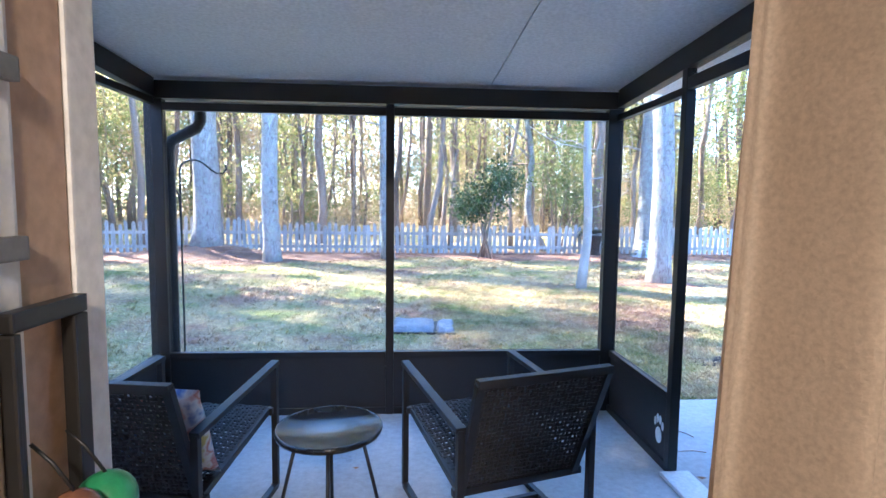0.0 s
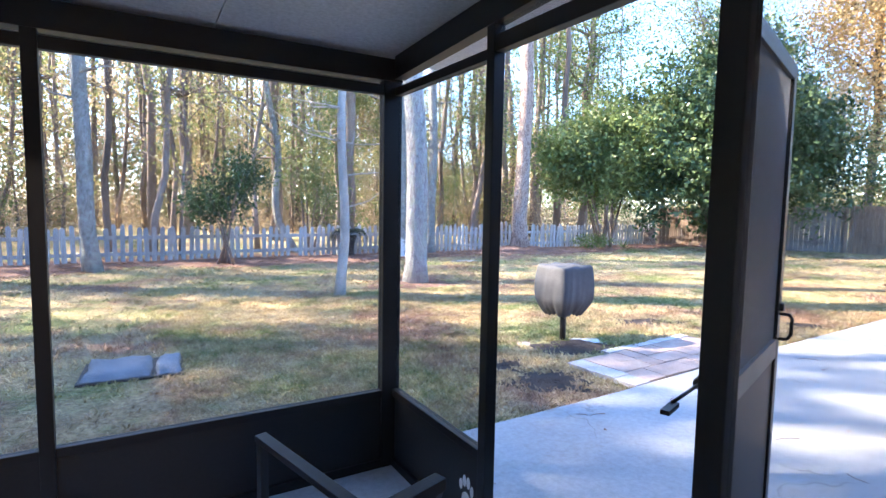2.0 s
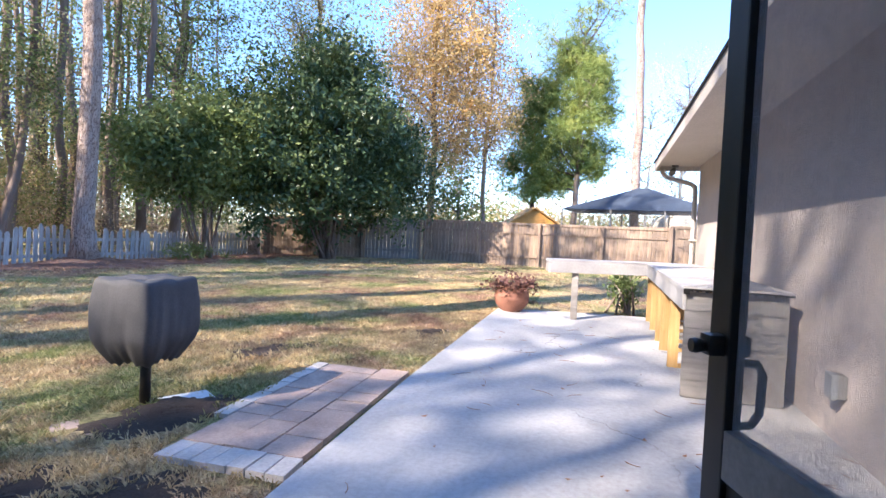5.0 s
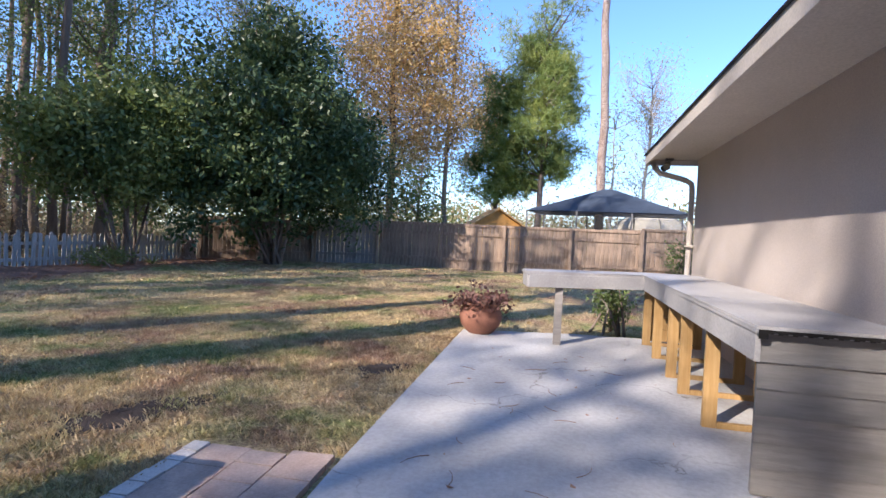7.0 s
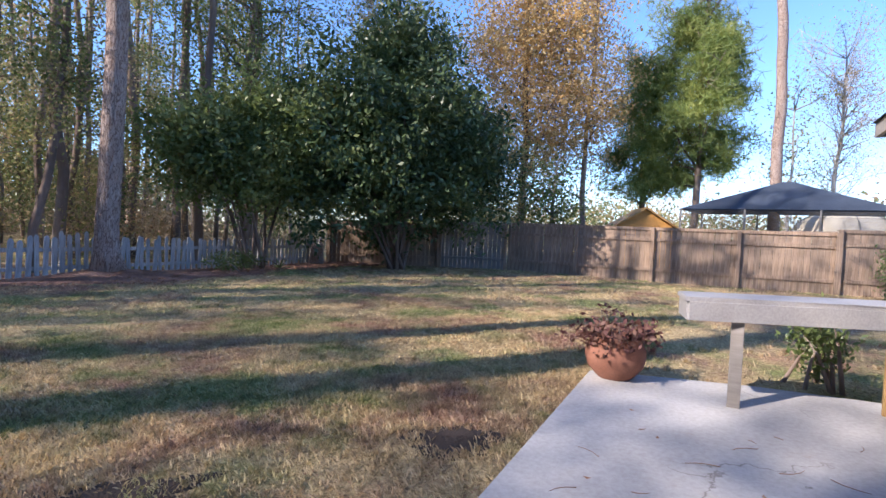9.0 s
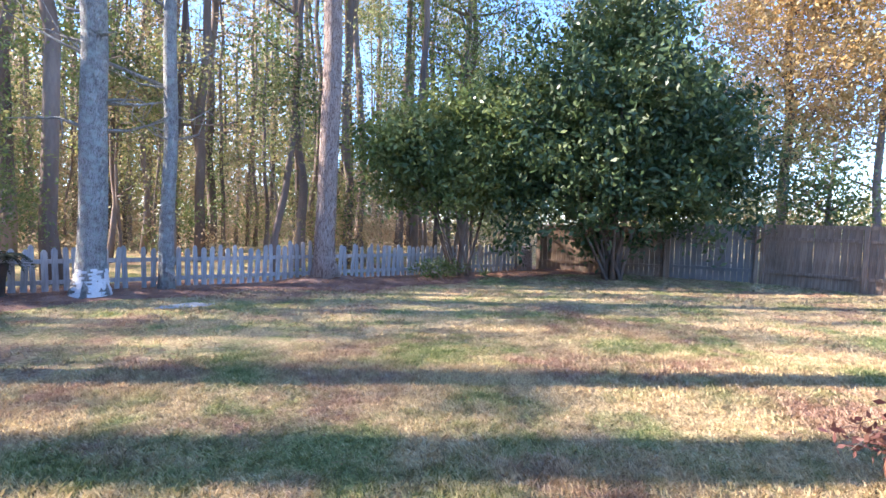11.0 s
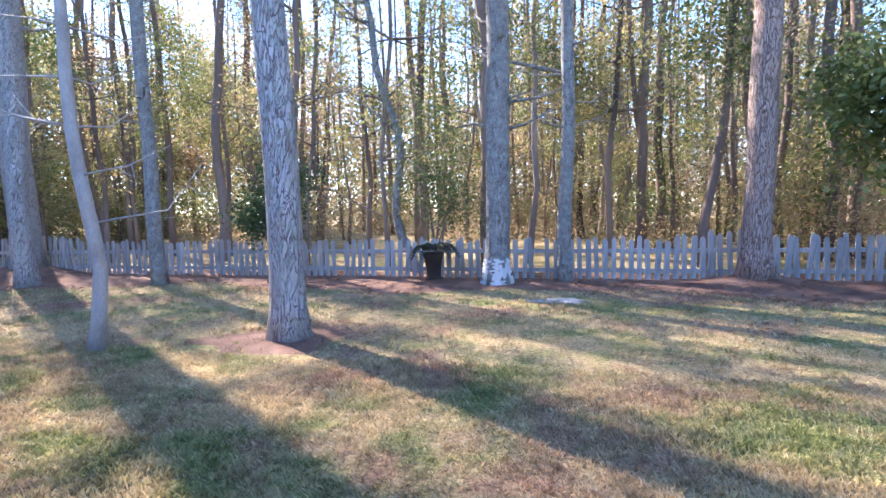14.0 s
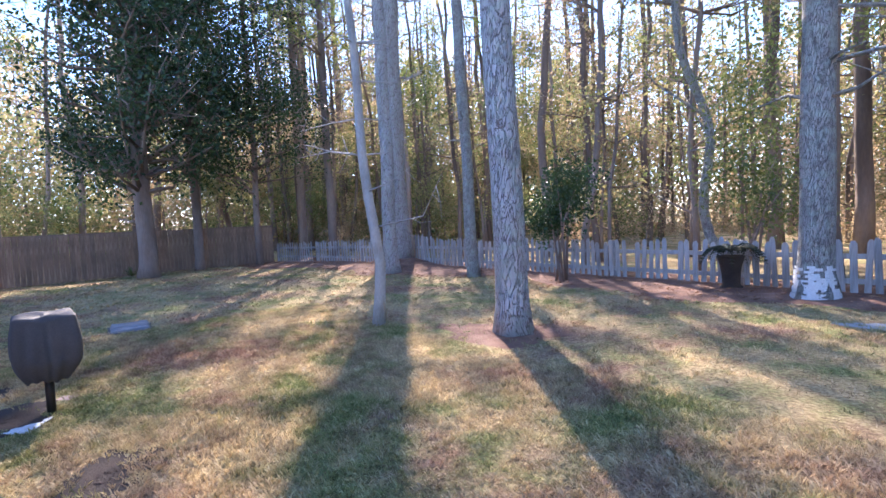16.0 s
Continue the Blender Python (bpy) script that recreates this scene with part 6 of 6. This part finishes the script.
bmesh.ops.solidify(bm, geom=bm.faces[:], thickness=0.002)
part("cloth", bm, M["curtain"], cu)
part("rod", tube(bmesh.new(), [(0.2, 0.965, 2.18), (1.2, 0.99, 2.18)], 0.012, 8), M["black_metal"], cu)

# room lamp behind the doorway
rl = thing("ceiling_lamp", "round white ceiling lamp in the room", "lamp", at=(0.2, -0.9, 2.5))
part("shade", lathe(bmesh.new(), [(0.02, -0.09), (0.12, -0.08), (0.17, -0.04), (0.18, 0.0)], sides=24), M["white_paint"], rl)
ld = bpy.data.lights.new("room_lamp", "AREA")
ld.shape, ld.size, ld.energy, ld.color = "DISK", 0.34, 12.0, (1.0, 0.78, 0.55)
lo_ = new("room_lamp", ld)
lo_.matrix_world = look((0.2, -0.9, 2.395), (0.2, -0.9, 0.0))


# pieces of the fences and the paving, then grass
n = int((X1 - X0) / 0.155)
PIECES = []
for k in range(n):
    x = X0 + (k + 0.5) * (X1 - X0) / n
    if rf.uniform() < 0.035:
        continue
    m = Matrix.Translation((x + rf.uniform(-0.012, 0.012), fence_y(x), gz(x, fence_y(x)) - 0.02 + rf.normal(0, 0.022))) @ Matrix.Rotation(rf.normal(0, 0.03), 4, "Y") @ Matrix.Rotation(rf.uniform(-0.03, 0.03), 4, "X")
    piece("picket", pickets[int(rf.integers(4))], picket_fence, m)
for k in range(13):
    x = X0 + k * (X1 - X0) / 12
    piece("post", picket_post, picket_fence, Matrix.Translation((x, fence_y(x) + 0.09, gz(x, fence_y(x)))))
    if k < 12:
        for z in (0.2, 0.58):
            ob = part("rail", rounded(0, (X1 - X0) / 12, -0.018, 0.018, -0.04, 0.04, 0.004), M["picket_paint"], picket_fence)
            x2 = x + (X1 - X0) / 12
            ob.matrix_basis = Matrix.Translation((x, fence_y(x) + 0.03, z - 0.03)) @ Matrix.Rotation(math.atan2(fence_y(x2) - fence_y(x), x2 - x), 4, "Z")
right_fence = thing("wooden_fence", "weathered brown wooden privacy fence with posts and rails", "fence")
privacy_run(right_fence, (22.3, 10.1), (22.45, 0.7), 1.6, 1.74, boards, 2.4, -1)
privacy_run(right_fence, (22.45, 0.65), (22.6, -9.0), 1.74, 1.8, boards, 2.4, -1)
privacy_run(right_fence, (21.3, 12.5), (19.0, 15.6), 1.5, 1.5, boards, 2.1, 1)
gate = thing("fence_gate", "weathered grey double board gate set across the fence corner", "gate")
privacy_run(gate, (22.2, 10.25), (21.35, 12.4), 1.68, 1.62, grey_boards, 2.0, 1)
left_fence = thing("wooden_fence", "shaded brown wooden privacy fence by the evergreen trees", "fence")
privacy_run(left_fence, (-13.4, 13.5), (-11.4, 4.4), 1.55, 1.6, boards, 2.3, -1)
privacy_run(left_fence, (-11.4, 4.35), (-9.6, -6.0), 1.6, 1.6, boards, 2.3, -1)

# paving of flagstones with a border of pale bricks
paving = thing("stone_paving", "pinkish flagstone paving with pale brick borders beside the patio", "paving", at=(3.82, 4.25, -0.05))
paving.rotation_euler = (0, 0, radians(3.2))
rp = np.random.default_rng(8)
flag = [finish("flagstone", rounded(-0.5, 0.5, -0.5, 0.5, -0.03, 0.03, 0.006), M["paver"]) for _ in range(2)]
pale = finish("brick", rounded(-0.1, 0.1, -0.05, 0.05, -0.03, 0.034, 0.006), M["white_brick"])
for j in range(7):
    piece("brick", pale, paving, Matrix.Translation((0.055, 0.06 + 0.105 * j, 0.008 + rp.uniform(-0.004, 0.004))) @ Matrix.Rotation(rp.uniform(-0.04, 0.04), 4, "Z"))
y = 0.03
for row, h in enumerate((0.25, 0.22, 0.25)):
    x = 0.17
    while x < 1.92:
        w = min(rp.uniform(0.15, 0.27), 1.98 - x)
        if w < 0.12:
            break
        piece("flagstone", flag[row % 2], paving, Matrix.Translation((x + w / 2, y + h / 2, 0.006 + rp.uniform(-0.005, 0.005))) @ Matrix.Rotation(rp.uniform(-0.015, 0.015), 4, "Z") @ Matrix.Diagonal((w - 0.008, h - 0.008, 1, 1)))
        x += w
    y += h
for k in range(11):
    x = 0.62 + 0.125 * k
    piece("brick", pale, paving, Matrix.Translation((x, y + 0.055, 0.004 + rp.uniform(-0.004, 0.004))) @ Matrix.Rotation(math.pi / 2 * 0 + rp.uniform(-0.03, 0.03), 4, "Z") @ Matrix.Diagonal((0.6, 1, 1, 1)))


def lawn_mask(x, y):
    """Where grass grows: not on the patio, the paving, the bed or the soil."""
    ok = (y < bed_edge(x) + 0.15) & ~((y < 4.49 - np.clip(9.8 - x, 0, 6.3) * 0.045) & (y > 1.2) & (x > -1.8) & (x < 10.42 - np.clip(y - 2.6, 0, 2) * 0.27))
    ok &= ~((x > 3.80) & (x < 5.82) & (y > 4.2) & (y < 5.05 + (x - 3.8) * 0.08))
    for cx, cy, rx, ry in ((4.3, 5.38, 0.5, 0.3), (5.95, 5.93, 0.36, 0.14), (7.7, 4.86, 0.24, 0.2), (3.2, 5.25, 0.25, 0.12), (3.3, 4.75, 0.36, 0.25), (3.96, 5.64, 0.25, 0.2), (4.52, 5.53, 0.2, 0.15), (0.3, 6.65, 0.4, 0.33)):
        ok &= ((x - cx) / rx) ** 2 + ((y - cy) / ry) ** 2 > 0.25 + 1.1 * (0.5 + 0.5 * np.sin(41 * x + 3 * np.sin(29 * y)) * np.sin(37 * y + 17 * x))
    ok &= ~((y < 1.5) & (x < 11.3))
    return ok


def blades(name, label, n, xr, yr, height, width, mat, seed, masked=True, flat=0.0):
    """Many thin bent blades on the ground, denser in patches."""
    r = np.random.default_rng(seed)
    x, y = r.uniform(*xr, n), r.uniform(*yr, n)
    own = r.uniform(0, 1, n) < 0.3
    tuft = r.integers(max(1, n // 26), size=n)
    x, y = np.where(own, x, x[tuft] + r.normal(0, 0.022, n)), np.where(own, y, y[tuft] + r.normal(0, 0.022, n))
    ok = lawn_mask(x, y) if masked else (y > bed_edge(x) - 0.1) & (y < FENCE_Y + 1.0)
    patch = 0.5 + 0.5 * np.sin(1.7 * x + 0.6 * y) * np.sin(1.3 * y - 0.4 * x + 1)
    ok &= r.uniform(0, 1, n) < 0.55 + 0.45 * patch
    x, y, patch = x[ok], y[ok], patch[ok]
    n = len(x)
    a = r.uniform(0, 6.28, n)
    h = height * r.uniform(0.45, 1.25, n) * (0.7 + 0.5 * patch) * (1 - flat)
    l = height * r.uniform(0.25, 1.1, n)
    z = ground_z(x, y) - 0.006
    dx, dy = np.cos(a), np.sin(a)
    w = width * r.uniform(0.7, 1.3, n)
    P = np.stack([np.column_stack([x - dy * w, y + dx * w, z]), np.column_stack([x + dy * w, y - dx * w, z]),
                  np.column_stack([x + dx * l * 0.45 + dy * w * 0.6, y + dy * l * 0.45 - dx * w * 0.6, z + h * 0.75]),
                  np.column_stack([x + dx * l, y + dy * l, z + h])], 1).reshape(-1, 3)
    i = np.arange(n)[:, None] * 4
    return tagged(new(name, quick_mesh(name, P, i + np.array([[0, 1, 2, 3]]), M[mat])), label, "grass", kind="stuff")


blades("lawn_grass", "short mixed green and straw-coloured lawn grass", 400000, (0.5, 14.0), (4.1, 9.6), 0.042, 0.0031, "grass", 91)
blades("lawn_grass", "short mixed green and straw-coloured lawn grass farther off", 210000, (-13.0, 22.0), (4.0, 14.7), 0.044, 0.0050, "grass", 92)
blades("lawn_grass", "straw-coloured lawn grass beyond the patio", 40000, (10.0, 22.4), (-6.0, 9.0), 0.05, 0.006, "grass", 93)
blades("pine_straw_litter", "loose red-brown pine straw over the bed", 80000, (-13.0, 20.0), (10.5, 16.5), 0.11, 0.0035, "straw", 94, False, 0.7)
blades("fallen_leaves", "loose brown leaves and straw on the lawn", 26000, (-12.0, 16.0), (4.3, 14.0), 0.06, 0.006, "straw", 95, True, 0.75)


# twigs, pine needles and leaf bits on the patio
r_ = np.random.default_rng(96)
bm = bmesh.new()
for k in range(70):
    x, y, a, L = r_.uniform(1.7, 9.0), r_.uniform(1.4, 4.0), r_.uniform(0, 6.28), r_.uniform(0.05, 0.2)
    pts = [(x + L * f * math.cos(a + 0.5 * f), y + L * f * math.sin(a + 0.5 * f), 0.003) for f in (0, 0.35, 0.7, 1)]
    tube(bm, pts, [0.0022, 0.002, 0.0018, 0.001], 4)
for k in range(60):
    x, y, a, s_ = r_.uniform(-1.2, 9.0), r_.uniform(1.5, 4.0), r_.uniform(0, 6.28), r_.uniform(0.008, 0.022)
    vs = [bm.verts.new((x + s_ * math.cos(a + b) * w, y + s_ * math.sin(a + b) * w, 0.003 + h)) for b, w, h in ((0, 1.3, 0.004), (1.4, 0.7, 0.0), (3.14, 1.2, 0.006), (4.6, 0.7, 0.0))]
    bm.faces.new(vs)
tagged(part("patio_litter", bm, M["straw"]), "scattered twigs and dry leaf bits on the patio", "litter", kind="stuff")
